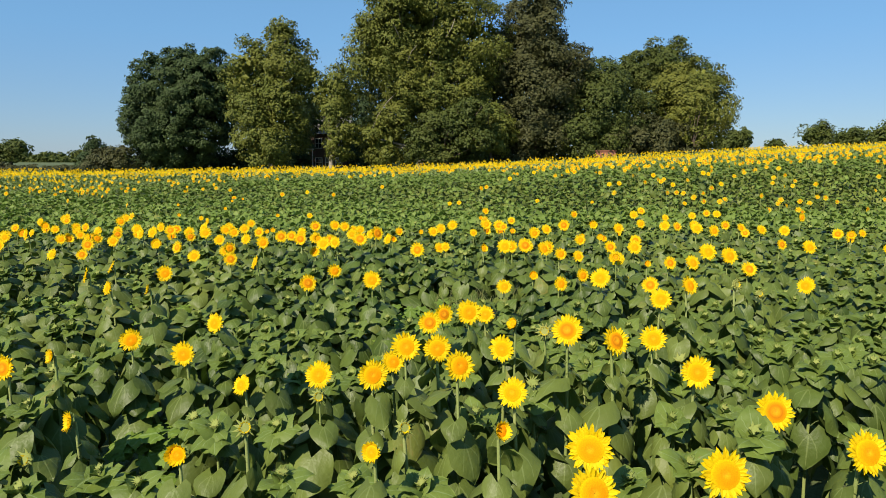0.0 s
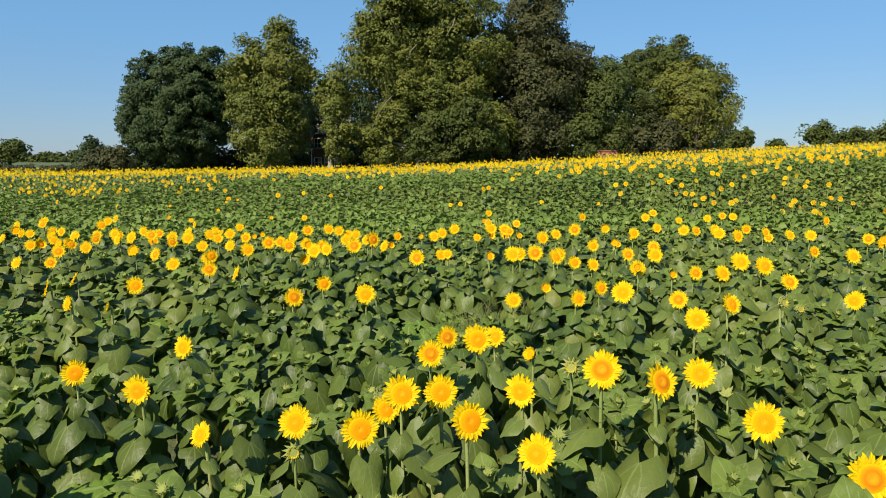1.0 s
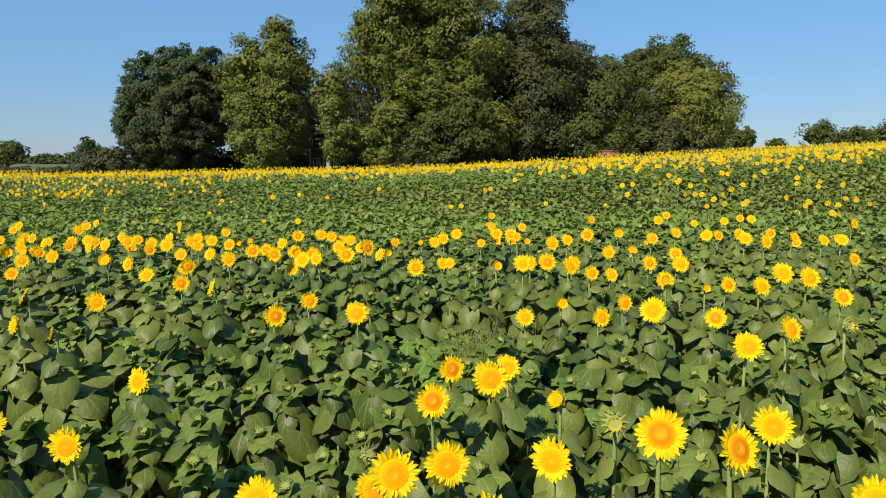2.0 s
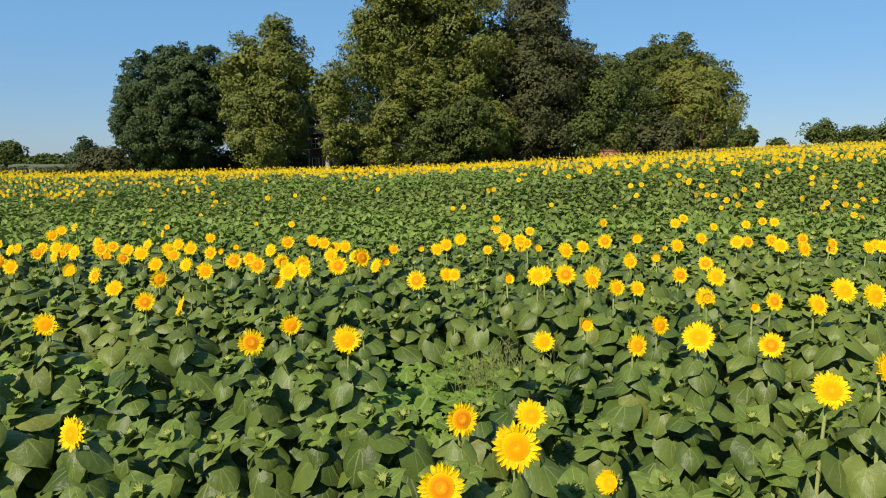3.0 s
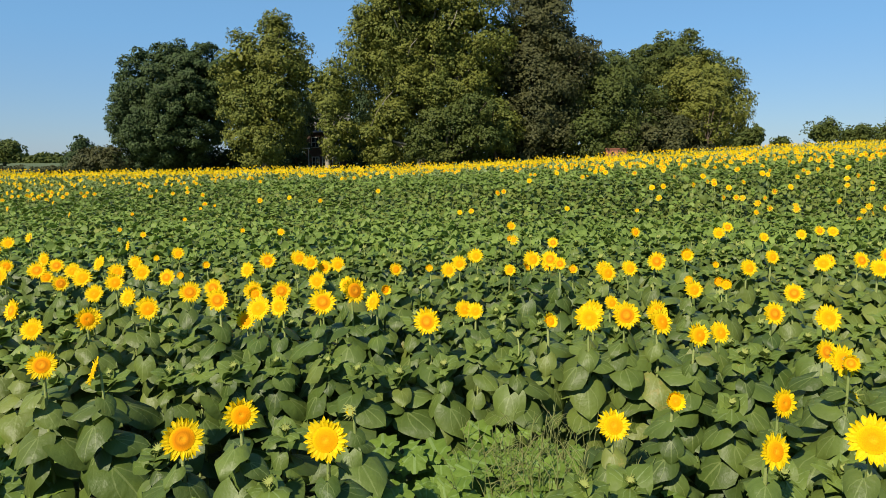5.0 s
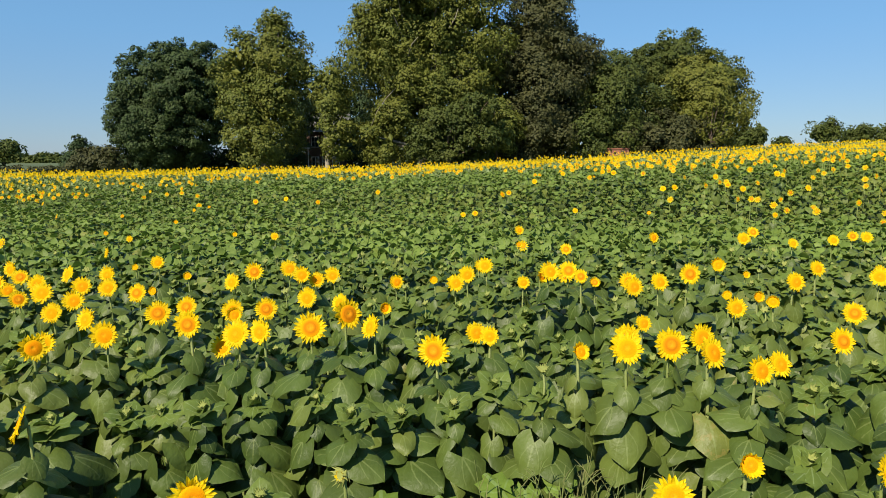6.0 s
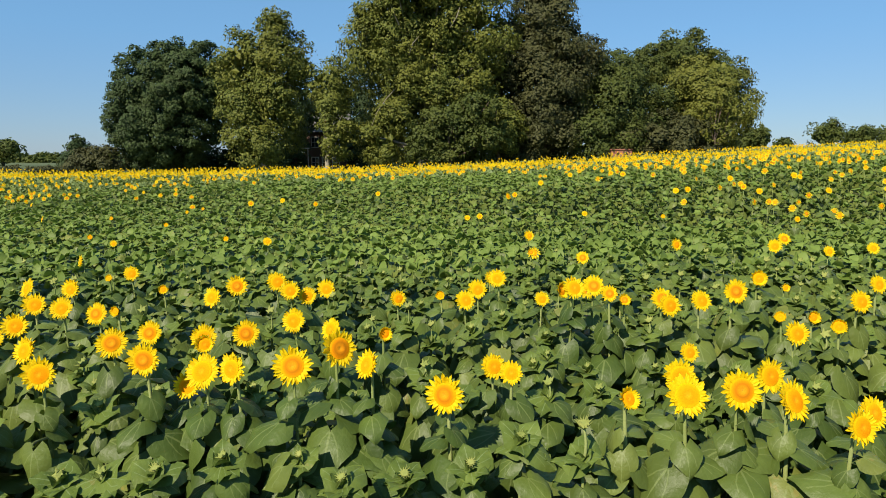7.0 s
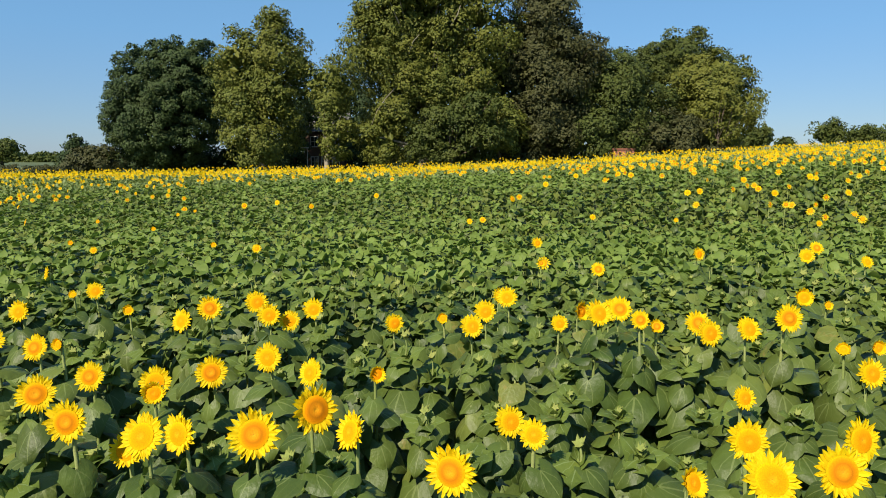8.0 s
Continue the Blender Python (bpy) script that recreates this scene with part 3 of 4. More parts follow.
BLOOMS_BAND_MIDDLE_LEFT = [
    (-4.65, 9.04, 1.40, 0.152), (-4.34, 9.41, 1.36, 0.156), (-4.17, 8.76, 1.36, 0.177), (-3.84, 8.75, 1.41, 0.163), (-3.70, 9.31, 1.43, 0.16),
    (-3.10, 9.57, 1.36, 0.153), (-2.86, 9.47, 1.43, 0.184), (-2.60, 9.57, 1.46, 0.165), (-2.52, 8.95, 1.39, 0.157), (-2.28, 8.79, 1.51, 0.152),
    (-2.25, 9.24, 1.51, 0.152), (-2.07, 9.32, 1.45, 0.156), (-1.95, 9.34, 1.46, 0.09), (-1.52, 8.78, 1.46, 0.15), (-1.20, 8.74, 1.44, 0.16),
    (-1.05, 9.11, 1.36, 0.18), (-0.74, 9.07, 1.45, 0.165),
]
BLOOMS_BAND_MIDDLE_RIGHT = [
    (-0.46, 8.69, 1.49, 0.14), (-0.16, 8.94, 1.39, 0.11), (1.47, 9.63, 1.48, 0.13), (1.69, 8.74, 1.30, 0.13), (2.08, 9.45, 1.46, 0.164),
    (2.34, 9.47, 1.52, 0.185), (2.42, 8.84, 1.38, 0.167), (2.58, 9.29, 1.37, 0.1), (2.72, 8.88, 1.41, 0.12), (2.96, 9.51, 1.31, 0.12),
    (3.07, 9.18, 1.50, 0.165), (3.73, 9.14, 1.54, 0.159), (4.12, 8.95, 1.52, 0.181), (4.31, 8.82, 1.50, 0.179), (4.31, 9.45, 1.51, 0.167),
    (4.90, 8.65, 1.53, 0.151), (4.99, 9.37, 1.48, 0.159),
]
BLOOMS_BAND_BACK_LEFT = [
    (-6.36, 12.54, 1.36, 0.158), (-6.05, 11.31, 1.30, 0.157), (-5.80, 11.12, 1.31, 0.158), (-5.13, 12.28, 1.39, 0.18), (-5.09, 10.66, 1.39, 0.155),
    (-5.03, 10.96, 1.30, 0.152), (-5.03, 11.82, 1.37, 0.182), (-4.00, 9.93, 1.44, 0.17), (-3.67, 9.66, 1.42, 0.185), (-3.62, 10.52, 1.37, 0.164),
    (-3.53, 9.99, 1.41, 0.182), (-3.36, 10.31, 1.35, 0.173), (-3.22, 10.59, 1.38, 0.178), (-3.03, 11.67, 1.26, 0.09), (-2.76, 10.38, 1.41, 0.167),
    (-2.61, 11.20, 1.39, 0.153), (-2.16, 10.76, 1.32, 0.1), (-1.64, 10.41, 1.32, 0.181), (-1.41, 10.33, 1.43, 0.181), (-1.13, 10.55, 1.42, 0.182),
    (-0.92, 9.98, 1.46, 0.162),
]
BLOOMS_BAND_BACK_RIGHT = [
    (-0.80, 10.05, 1.40, 0.15), (-0.74, 10.77, 1.31, 0.178), (-0.09, 10.06, 1.37, 0.14), (0.26, 10.33, 1.33, 0.1), (0.43, 9.91, 1.38, 0.168),
    (0.57, 10.33, 1.38, 0.173), (0.79, 10.71, 1.40, 0.174), (1.07, 10.11, 1.34, 0.13), (1.21, 9.66, 1.52, 0.182), (1.45, 9.97, 1.47, 0.183),
    (1.63, 9.76, 1.40, 0.11), (1.94, 9.66, 1.38, 0.184), (2.01, 9.98, 1.36, 0.184), (3.46, 13.16, 1.36, 0.173), (3.59, 9.71, 1.51, 0.152),
    (3.74, 11.16, 1.19, 0.1), (4.15, 9.68, 1.47, 0.154), (4.61, 12.88, 1.37, 0.184), (4.81, 13.02, 1.44, 0.173), (5.17, 12.65, 1.33, 0.152),
    (6.04, 12.72, 1.41, 0.156), (6.27, 12.76, 1.39, 0.172),
]
BLOOMS_FAR = [
    (1.32, 19.22, 1.16, 0.14), (1.62, 19.45, 1.17, 0.15), (3.96, 19.33, 1.23, 0.14), (2.37, 20.22, 1.57, 0.17), (2.55, 20.35, 1.60, 0.14),
    (1.82, 14.64, 1.31, 0.17), (-2.23, 15.42, 1.15, 0.15), (-4.31, 23.31, 1.21, 0.18), (-3.41, 23.13, 1.30, 0.16), (-2.44, 22.59, 1.24, 0.15),
    (-6.34, 24.68, 1.01, 0.18), (-5.95, 24.40, 0.98, 0.12), (-6.05, 23.30, 0.98, 0.12), (-3.20, 16.60, 1.05, 0.12), (-5.30, 19.60, 1.00, 0.12),
    (-5.90, 17.40, 1.00, 0.12), (-5.00, 16.30, 1.02, 0.13), (-7.30, 21.50, 0.98, 0.12), (1.50, 12.82, 1.32, 0.1), (5.30, 18.20, 1.26, 0.12),
    (-0.78, 22.76, 1.50, 0.15), (6.48, 20.43, 1.68, 0.17), (6.87, 20.65, 1.70, 0.17), (8.16, 20.44, 1.77, 0.16), (8.51, 20.34, 1.67, 0.17),
    (9.61, 19.39, 1.73, 0.17), (3.69, 22.86, 1.78, 0.17), (4.68, 23.58, 1.98, 0.16), (5.99, 22.89, 2.02, 0.17), (6.05, 24.14, 2.02, 0.16),
    (8.16, 21.12, 1.95, 0.17), (9.88, 21.21, 2.02, 0.19), (10.15, 21.40, 1.98, 0.15), (7.50, 17.10, 1.30, 0.13),
]


# blooms that turn away from the path: (x, y) and the turn in radians
SIDEWAYS = {(-2.88, 6.49): -1.15, (-2.15, 5.49): -1.2, (-0.21, 7.96): -0.9, (-1.59, 6.92): -1.1, (0.70, 4.10): -1.0, (-1.52, 5.17): -0.5, (-1.68, 3.21): -0.9, (-3.26, 6.76): -1.1, (-2.79, 6.18): -0.7, (-0.27, 6.80): -0.6, (-0.87, 8.09): -0.5, (-0.46, 8.69): -0.6, (-0.94, 3.65): -0.6, (3.76, 5.81): -0.9, (-2.01, 3.70): -0.8}


def sagging(y):
    """The outer rows hang their leaves a little more."""
    return 1 - float(ease(y, 4.2, 6.4))


rng = random.Random(11)
taken, things, near_plants = [], [], []
for row in (BLOOMS_FRONT, BLOOMS_SECOND, BLOOMS_THIRD, BLOOMS_BAND_LEFT, BLOOMS_BAND_RIGHT, BLOOMS_BAND_MIDDLE_LEFT, BLOOMS_BAND_MIDDLE_RIGHT, BLOOMS_BAND_BACK_LEFT, BLOOMS_BAND_BACK_RIGHT, BLOOMS_FAR):
    for x, y, z, size in row:
        g = float(land(x, y))
        yaw = SIDEWAYS.get((x, y), rng.gauss(0.0, 0.28))
        form = -1 if size < 0.085 else rng.choice((4, 5)) if size < 0.125 else rng.randrange(4)
        lift = rng.uniform(0.18, 0.5)
        back = Vector((math.sin(yaw) * math.cos(lift), -math.cos(yaw) * math.cos(lift), math.sin(lift))) * size * 0.22
        fx, fy = x - back.x, y - back.y
        made = grow(rng, "bloom", z - back.z - g, (size, yaw, lift, form), rng.randrange(13, 17) - int(3 * sagging(y)), sag=sagging(y))
        label = "tall sunflower with a full yellow bloom on a bare upper stem"
        if form < 0:
            label = "sunflower with a spiky green bud just opening"
        elif abs(yaw) > 0.75:
            label = "sunflower whose yellow bloom turns aside"
        elif form > 3:
            label = "sunflower with a small half-open yellow bloom"
        things.append((made, Matrix.Translation((fx, fy, g)), label, abs(x) + max(0, y - 9)))
        taken.append((fx, fy))

# rows across the field, 0.7 m apart, with gaps where the bloomers and the weeds stand
WEEDS = [(0.55, 6.8, 0.60), (-2.2, 6.75, 0.52), (-2.75, 7.4, 0.38), (0.1, 6.45, 0.38), (1.2, 6.65, 0.30), (0.1, 8.05, 0.22), (-4.06, 7.7, 0.30), (-1.43, 4.15, 0.22)]
THIN = [(-2.0, 3.7, 0.9), (2.5, 3.1, 0.6), (-2.2, 5.6, 0.5), (-1.0, 7.1, 0.35)]
y = 0.6
while y < 12.6:
    reach = 3.0 + 0.78 * y
    x = -reach
    while x < reach + 0.8:
        px, py = x + rng.uniform(-0.09, 0.09), y + rng.uniform(-0.16, 0.16)
        x += rng.uniform(0.22, 0.31)
        if any((px - a) ** 2 + (py - b) ** 2 < 0.17 ** 2 for a, b in taken) or any((px - a) ** 2 + (py - b) ** 2 < r * r for a, b, r in WEEDS) or any((px - a) ** 2 + (py - b) ** 2 < r * r for a, b, r in THIN) and rng.random() < 0.5:
            continue
        g = float(land(px, py))
        p = 0.0
        if py > 8.0 and px < -3.2:
            p = (0.78 if px < -4.2 else 0.38) if py < 11.3 else 0.10
        elif py > 7.6 and px > 3.3:
            p = 0.03 if px < 5.1 else 0.36 if py < 10.4 else 0.08
        elif py > 8.0:
            p = 0.05
        if rng.random() < p:
            size = rng.uniform(0.14, 0.185)
            made = grow(rng, "bloom", rng.gauss(1.36, 0.06), (size, rng.gauss(0, 0.35), rng.uniform(0.15, 0.5), rng.choice((0, 1, 2, 3, 3, 5))), 12)
        else:
            short = 0.92 if 4.2 < py < 7.0 else 1.0 + 0.04 * (py > 7.4)
            made = grow(rng, "young", rng.gauss(1.13, 0.06) * short, leaves=rng.randrange(14, 17) - int(3 * sagging(py)), sag=sagging(py), tall_bud=rng.random() < (0.32 if py > 9.4 else 0.05), lush=1.08 if py < 7.5 and px > 0.2 or py < 5.5 else 1.0)
        near_plants.append((made, Matrix.Translation((px, py, g)), abs(px) + max(0, py - 7.5) * 2))
    y += 0.70

things.sort(key=lambda r: r[3])
near_plants.sort(key=lambda r: r[2])
for made, foot, label, _ in things:
    plant_thing(made, foot, label)
own = max(0, 290 - len(things))
for made, foot, _ in near_plants[:own]:
    plant_thing(made, foot, "young leafy sunflower with a pale green budding tip")
rest = [(a, b) for a, b, _ in near_plants[own:]]


def close_by(p):
    q = p[1].translation
    return q.y < 6.4 or q.y < 9.6 and abs(q.x - 0.3) < 3.4


stuff("sunflower_rows", plants_mesh("sunflower_rows", [p for p in rest if close_by(p)], 3), "rows of leafy green sunflowers beside the path", "sunflowers")
stuff("flowering_rows", plants_mesh("flowering_rows", [p for p in rest if not close_by(p)], 2, 3), "dense rows of leafy green sunflowers with scattered blooms", "sunflowers")


# ---- the field further off ----
def bloom_chance(x, y):
    """How thickly the far field blooms: a belt along the crest, the hill beside it, a patch on the other side."""
    edge = 31 - 10.3 * float(ease(x, 2.5, 9.5)) + 0.5 * math.sin(x * 0.9)
    if y > edge:
        thick = 0.22 + 0.20 * float(ease(y, edge + 2, edge + 8)) + 0.14 * float(ease(y, 33, 40))
        return thick * (1.0 if x < 4 else 0.78 + 0.4 * math.sin(x * 0.7 + 0.5 * y) * math.sin(y * 0.8 - 0.3 * x))
    if y > edge - 2.6 and x > 0:
        return 0.05 + 0.09 * float(ease(x, 3, 9))
    if x < -10.5 and 25.5 < y < 32:
        return 0.42 * float(ease(-x / y, 0.37, 0.47)) * (0.5 + 0.5 * math.sin(x * 0.8 + y * 1.3))
    if y > edge - 5:
        return 0.03
    return 0.002


def field(name, y0, y1, step, gap, detail, leaves, size_up, seed, heads):
    rng = random.Random(seed)
    plants = []
    y = y0
    while y < y1:
        left, right = -(3 + 0.63 * y), 3 + 0.79 * y
        x = left
        while x < right:
            px, py = x + rng.uniform(-0.4, 0.4) * gap, y + rng.uniform(-0.35, 0.35) * step
            x += gap * rng.uniform(0.8, 1.2)
            if py > 70 and -46 < px < 22:
                continue
            g = float(land(px, py))
            if rng.random() < bloom_chance(px, py):
                h, kind = rng.gauss(1.37, 0.08), "bloom"
            else:
                h, kind = rng.gauss(1.12, 0.07), "young"
            made = {"stem": [], "leaf": [], "tip": [], "bloom": [], "bud": []}
            spin = rng.uniform(0, 6.28)
            if detail == 2 or kind == "bloom" and detail == 1:
                made["stem"].append((0, Matrix.Diagonal((1, 1, h, 1))))
            for n in range(leaves):
                f = n / (leaves - 1)
                pale = ((px - 3.5) / 8.0) ** 2 + ((py - 17.2) / 1.5) ** 2 < rng.uniform(0.3, 1.3) and kind == "young"
                made["tip" if pale else "leaf"].append((rng.randrange(3 if pale else 8), turned(0, 0, min(h, 1.18) * (0.45 + 0.48 * f), spin + 2.4 * n + rng.uniform(-0.4, 0.4), rng.uniform(0.080, 0.165) * size_up, rng.uniform(-0.35, 0.25), rng.uniform(0.0, 0.42))))
            if kind == "bloom":
                made["bloom"].append((0, facing(0, -0.04, h, rng.gauss(0, 0.55), rng.uniform(0.0, 0.45), rng.uniform(0.070, 0.092) if py > 26 else rng.uniform(0.078, 0.097))))
            else:
                for n in range((3, 4, 5)[detail]):
                    made["tip"].append((rng.randrange(3), turned(0, 0, h, spin + 2.2 * n, rng.uniform(0.09, 0.15) * size_up, 0.0, 0.2)))
            plants.append((made, Matrix.Translation((px, py, g))))
        y += step
    return plants_mesh(name, plants, detail, heads)


stuff("sunflower_field", field("sunflower_field", 12.7, 18.2, 0.56, 0.225, 2, 14, 1.0, 21, 2), "green sunflower field with few open blooms", "sunflowers")
stuff("middle_sunflower_field", field("middle_sunflower_field", 18.2, 28, 0.57, 0.24, 1, 13, 1.0, 23, 2), "green sunflower field on a bank with scattered far blooms", "sunflowers")
stuff("bank_sunflower_field", field("bank_sunflower_field", 28, 33, 0.62, 0.27, 1, 9, 1.1, 24, 2), "green sunflower field with the first rows of a yellow belt", "sunflowers")
stuff("belt_sunflower_field", field("belt_sunflower_field", 33, 46, 0.66, 0.29, 0, 8, 1.2, 25, 1), "far sunflower field with a thick belt of yellow blooms", "sunflowers")
stuff("distant_sunflower_field", field("distant_sunflower_field", 46, 90, 0.85, 0.42, 0, 6, 1.36, 22, 1), "distant sunflower field below the wood", "sunflowers")


def field_around():
    """Plain leafy rows beside and behind the start, and on both flanks."""
    rng = random.Random(41)
    plants = []
    y = -9.5
    while y < 26:
        inner = -1.0 if y < 0.4 else 3.2 + 0.80 * y
        x = -24.0
        while x < 27:
            px, py = x + rng.uniform(-0.1, 0.1), y + rng.uniform(-0.16, 0.16)
            x += rng.uniform(0.42, 0.56)
            if -inner < px < inner + 0.8:
                continue
            made = {"stem": [], "leaf": [], "tip": [], "bloom": [], "bud": []}
            h, spin = rng.gauss(1.12, 0.07), rng.uniform(0, 6.28)
            made["stem"].append((0, Matrix.Diagonal((1, 1, h, 1))))
            for n in range(8):
                made["leaf"].append((rng.randrange(8), turned(0, 0, h * (0.45 + 0.065 * n), spin + 2.4 * n, rng.uniform(0.19, 0.29), 0.0)))
            plants.append((made, Matrix.Translation((px, py, float(land(px, py))))))
        y += 0.70
    return plants_mesh("side_rows", plants, 0)


stuff("side_rows", field_around(), "leafy green sunflower rows around the path", "sunflowers")


# ---- weeds ----
def lobed_leaf():
    """A flat five-lobed leaf one unit across on a short stalk."""
    v, n = [(0, 0.22, 0.03)], 30
    for k in range(n + 1):
        a = -2.7 + 5.4 * k / n
        r = (0.42 + 0.055 * math.cos(6.98 * a)) * (1 - 0.10 * abs(a) / 2.7) + 0.018 * (-1) ** k
        v.append((r * math.sin(a), 0.30 + r * math.cos(a), -0.10 * (r / 0.5) ** 2 + 0.03 * math.cos(6.98 * a)))
    t = [(0, k + 1, k) for k in range(1, n + 1)]
    v = np.array(v)
    return v, np.array(t), np.stack([v[:, 0] * 0.5 + 0.5, v[:, 1]], -1)


LOBED = lobed_leaf()
for cx, cy, r in WEEDS:
    mats = []
    for n in range(int(230 * (r / 0.5) ** 2)):
        a, d = rng.uniform(0, 6.28), r * 1.15 * math.sqrt(rng.random())
        px, py = cx - 0.15 + d * math.cos(a), cy + d * math.sin(a)
        mats.append(np.array(turned(px, py, float(land(px, py)) + rng.uniform(0.30, 0.84), rng.uniform(0, 6.28), rng.uniform(0.12, 0.25), rng.uniform(-0.5, 0.15), rng.uniform(0.1, 0.5))))
    v, t, u = scatter(LOBED, mats)
    stuff("weed_clump", tri_mesh("weed_clump", v, t, [WEED], u), "bright green lobed weeds growing between the sunflowers", "weeds")

pieces = []
for n in range(260):
    a, d = rng.uniform(0, 6.28), 0.45 * math.sqrt(rng.random())
    px, py = 0.80 + d * math.cos(a), 6.85 + d * math.sin(a)
    h = rng.uniform(0.6, 1.1)
    lx, ly = rng.gauss(0, 0.10), rng.gauss(-0.05, 0.08)
    pts = [(px, py, 0), (px + lx * 0.4, py + ly * 0.4, h * 0.55), (px + lx * 1.2, py + ly * 1.2, h)]
    pieces.append(tube(pts, (0.0045, 0.0035, 0.0015), 3))
    for k in range(5):
        f = rng.uniform(0.5, 1.0)
        q = Vector(pts[1]).lerp(Vector(pts[2]), (f - 0.5) * 2)
        e = q + Vector((rng.uniform(-0.09, 0.09), rng.uniform(-0.09, 0.09), rng.uniform(0.02, 0.10)))
        pieces.append(tube([q, q.lerp(e, 0.5) + Vector((0, 0, 0.01)), e], (0.0028, 0.0024, 0.001), 3))
v, t, u = merge(pieces)
stuff("wispy_weeds", tri_mesh("wispy_weeds", v, t, [DRY], u), "thin wispy grassy weeds, half dry", "weeds")


# ---- trees ----
def crown(rng, lobes, leaf, per_clump, clump_size, fill=2.6):
    """Leaves in clumps on boughs all over the lobes (x, y, z, rx, ry, rz), with thin foliage within: an uneven outline with gaps."""
    pos, out, big = [], [], []
    for cx, cy, cz, rx, ry, rz in lobes:
        area = 4 * math.pi * ((rx * ry) ** 1.6 / 3 + (rx * rz) ** 1.6 / 3 + (ry * rz) ** 1.6 / 3) ** (1 / 1.6)
        bough = min(clump_size * 1.75, 0.5 * min(rx, rz))
        for n in range(int(area / (bough ** 2 * 1.35))):
            d = Vector((rng.gauss(0, 1), rng.gauss(0, 1), rng.gauss(0, 1))).normalized()
            if d.y > 0.6:
                continue
            k = rng.uniform(0.70, 0.98)
            c = np.array((cx + d.x * rx * k, cy + d.y * ry * k, cz + d.z * rz * k))
            size = bough * rng.uniform(0.55, 1.15)
            m = int(per_clump * (size / clump_size) ** 2)
            q = np.random.normal(0, 1, (m, 3)) + np.array(d) * 0.7 + np.array((0, 0, 0.35))
            q /= np.linalg.norm(q, axis=1, keepdims=True)
            lump = 1 + 0.25 * np.sin(q[:, :1] * 7 + n) * np.sin(q[:, 2:] * 6 + 2 * n)
            q *= np.random.uniform(0.62, 1.0, (m, 1)) * size * lump * np.array((1.0, 1.0, 0.75))
            pos.append(c + q)
            out.append(q / size + np.array(d) * 0.4 + np.array((0, 0, 0.35)))
            big.append(np.full(m, 1.0))
        m = int(area * fill)
        q = np.random.normal(0, 1, (m, 3))
        q *= np.random.uniform(0.3, 0.74, (m, 1)) / np.linalg.norm(q, axis=1, keepdims=True)
        pos.append(np.array((cx, cy, cz)) + q * np.array((rx, ry, rz)))
        out.append(np.random.normal(0, 1, (m, 3)))
        big.append(np.full(m, 2.7))
    pos, out, big = np.concatenate(pos), np.concatenate(out), np.concatenate(big)[:, None]
    n = len(pos)
    out /= np.linalg.norm(out, axis=1, keepdims=True)
    out += np.random.normal(0, 0.33, (n, 3))
    out /= np.linalg.norm(out, axis=1, keepdims=True)
    a = np.cross(out, np.random.normal(0, 1, (n, 3)))
    a /= np.linalg.norm(a, axis=1, keepdims=True)
    b = np.cross(out, a)
    s = leaf * np.random.uniform(0.6, 1.3, (n, 1)) * big
    v = np.stack([pos - a * s * 0.55, pos + b * s * 0.36 - out * s * 0.1, pos + a * s * 0.6, pos - b * s * 0.36 - out * s * 0.1], 1)
    i = np.arange(n)[:, None] * 4
    t = np.concatenate([i + (0, 1, 2), i + (0, 2, 3)])
    return v.reshape(-1, 3), t


def tree(name, label, x, y, lobes, trunk, leaf_material, bark, leaf=0.28, per_clump=104, clump_size=1.15, seed=1, fill=2.6):
    """A tapered trunk with limbs into every lobe, and a crown. Lobes are relative to the foot."""
    rng = random.Random(seed)
    np.random.seed(seed)
    g = float(land(x, y))
    root = new(name)
    root.matrix_basis = Matrix.Translation((x, y, g))
    tagged(root, label, "bush" if "bush" in name else "tree")
    high = max(c[2] for c in lobes)
    pts = [(0, 0, -0.3), (0.1, 0, high * 0.25), (-0.1, 0.1, high * 0.55), (0.1, 0, high * 0.95)]
    v, t, u = tube(pts, (trunk * 1.25, trunk * 0.9, trunk * 0.65, trunk * 0.2), 10)
    part("trunk", tri_mesh("trunk", v, t, [bark], u), root)
    for c in lobes:
        f = rng.uniform(0.2, 0.5)
        s = Vector((0, 0, min(high * f, c[2] * 0.7)))
        for k in range(2):
            e = Vector(c[:3]) + Vector((rng.uniform(-0.7, 0.7) * c[3], rng.uniform(-0.9, 0.2) * c[4], rng.uniform(-0.2, 0.7) * c[5]))
            mid = s.lerp(e, 0.5) + Vector((rng.uniform(-0.4, 0.4), rng.uniform(-0.4, 0.4), rng.uniform(-0.2, 0.5)))
            v, t, u = tube([s, s.lerp(mid, 0.5), mid, e], (trunk * 0.42, trunk * 0.34, trunk * 0.25, 0.03), 6)
            part("limb", tri_mesh("limb", v, t, [bark], u), root)
    v, t = crown(rng, lobes, leaf, per_clump, clump_size, fill)
    part("crown", tri_mesh("crown", v, t, [leaf_material], smooth=False), root)
    return root


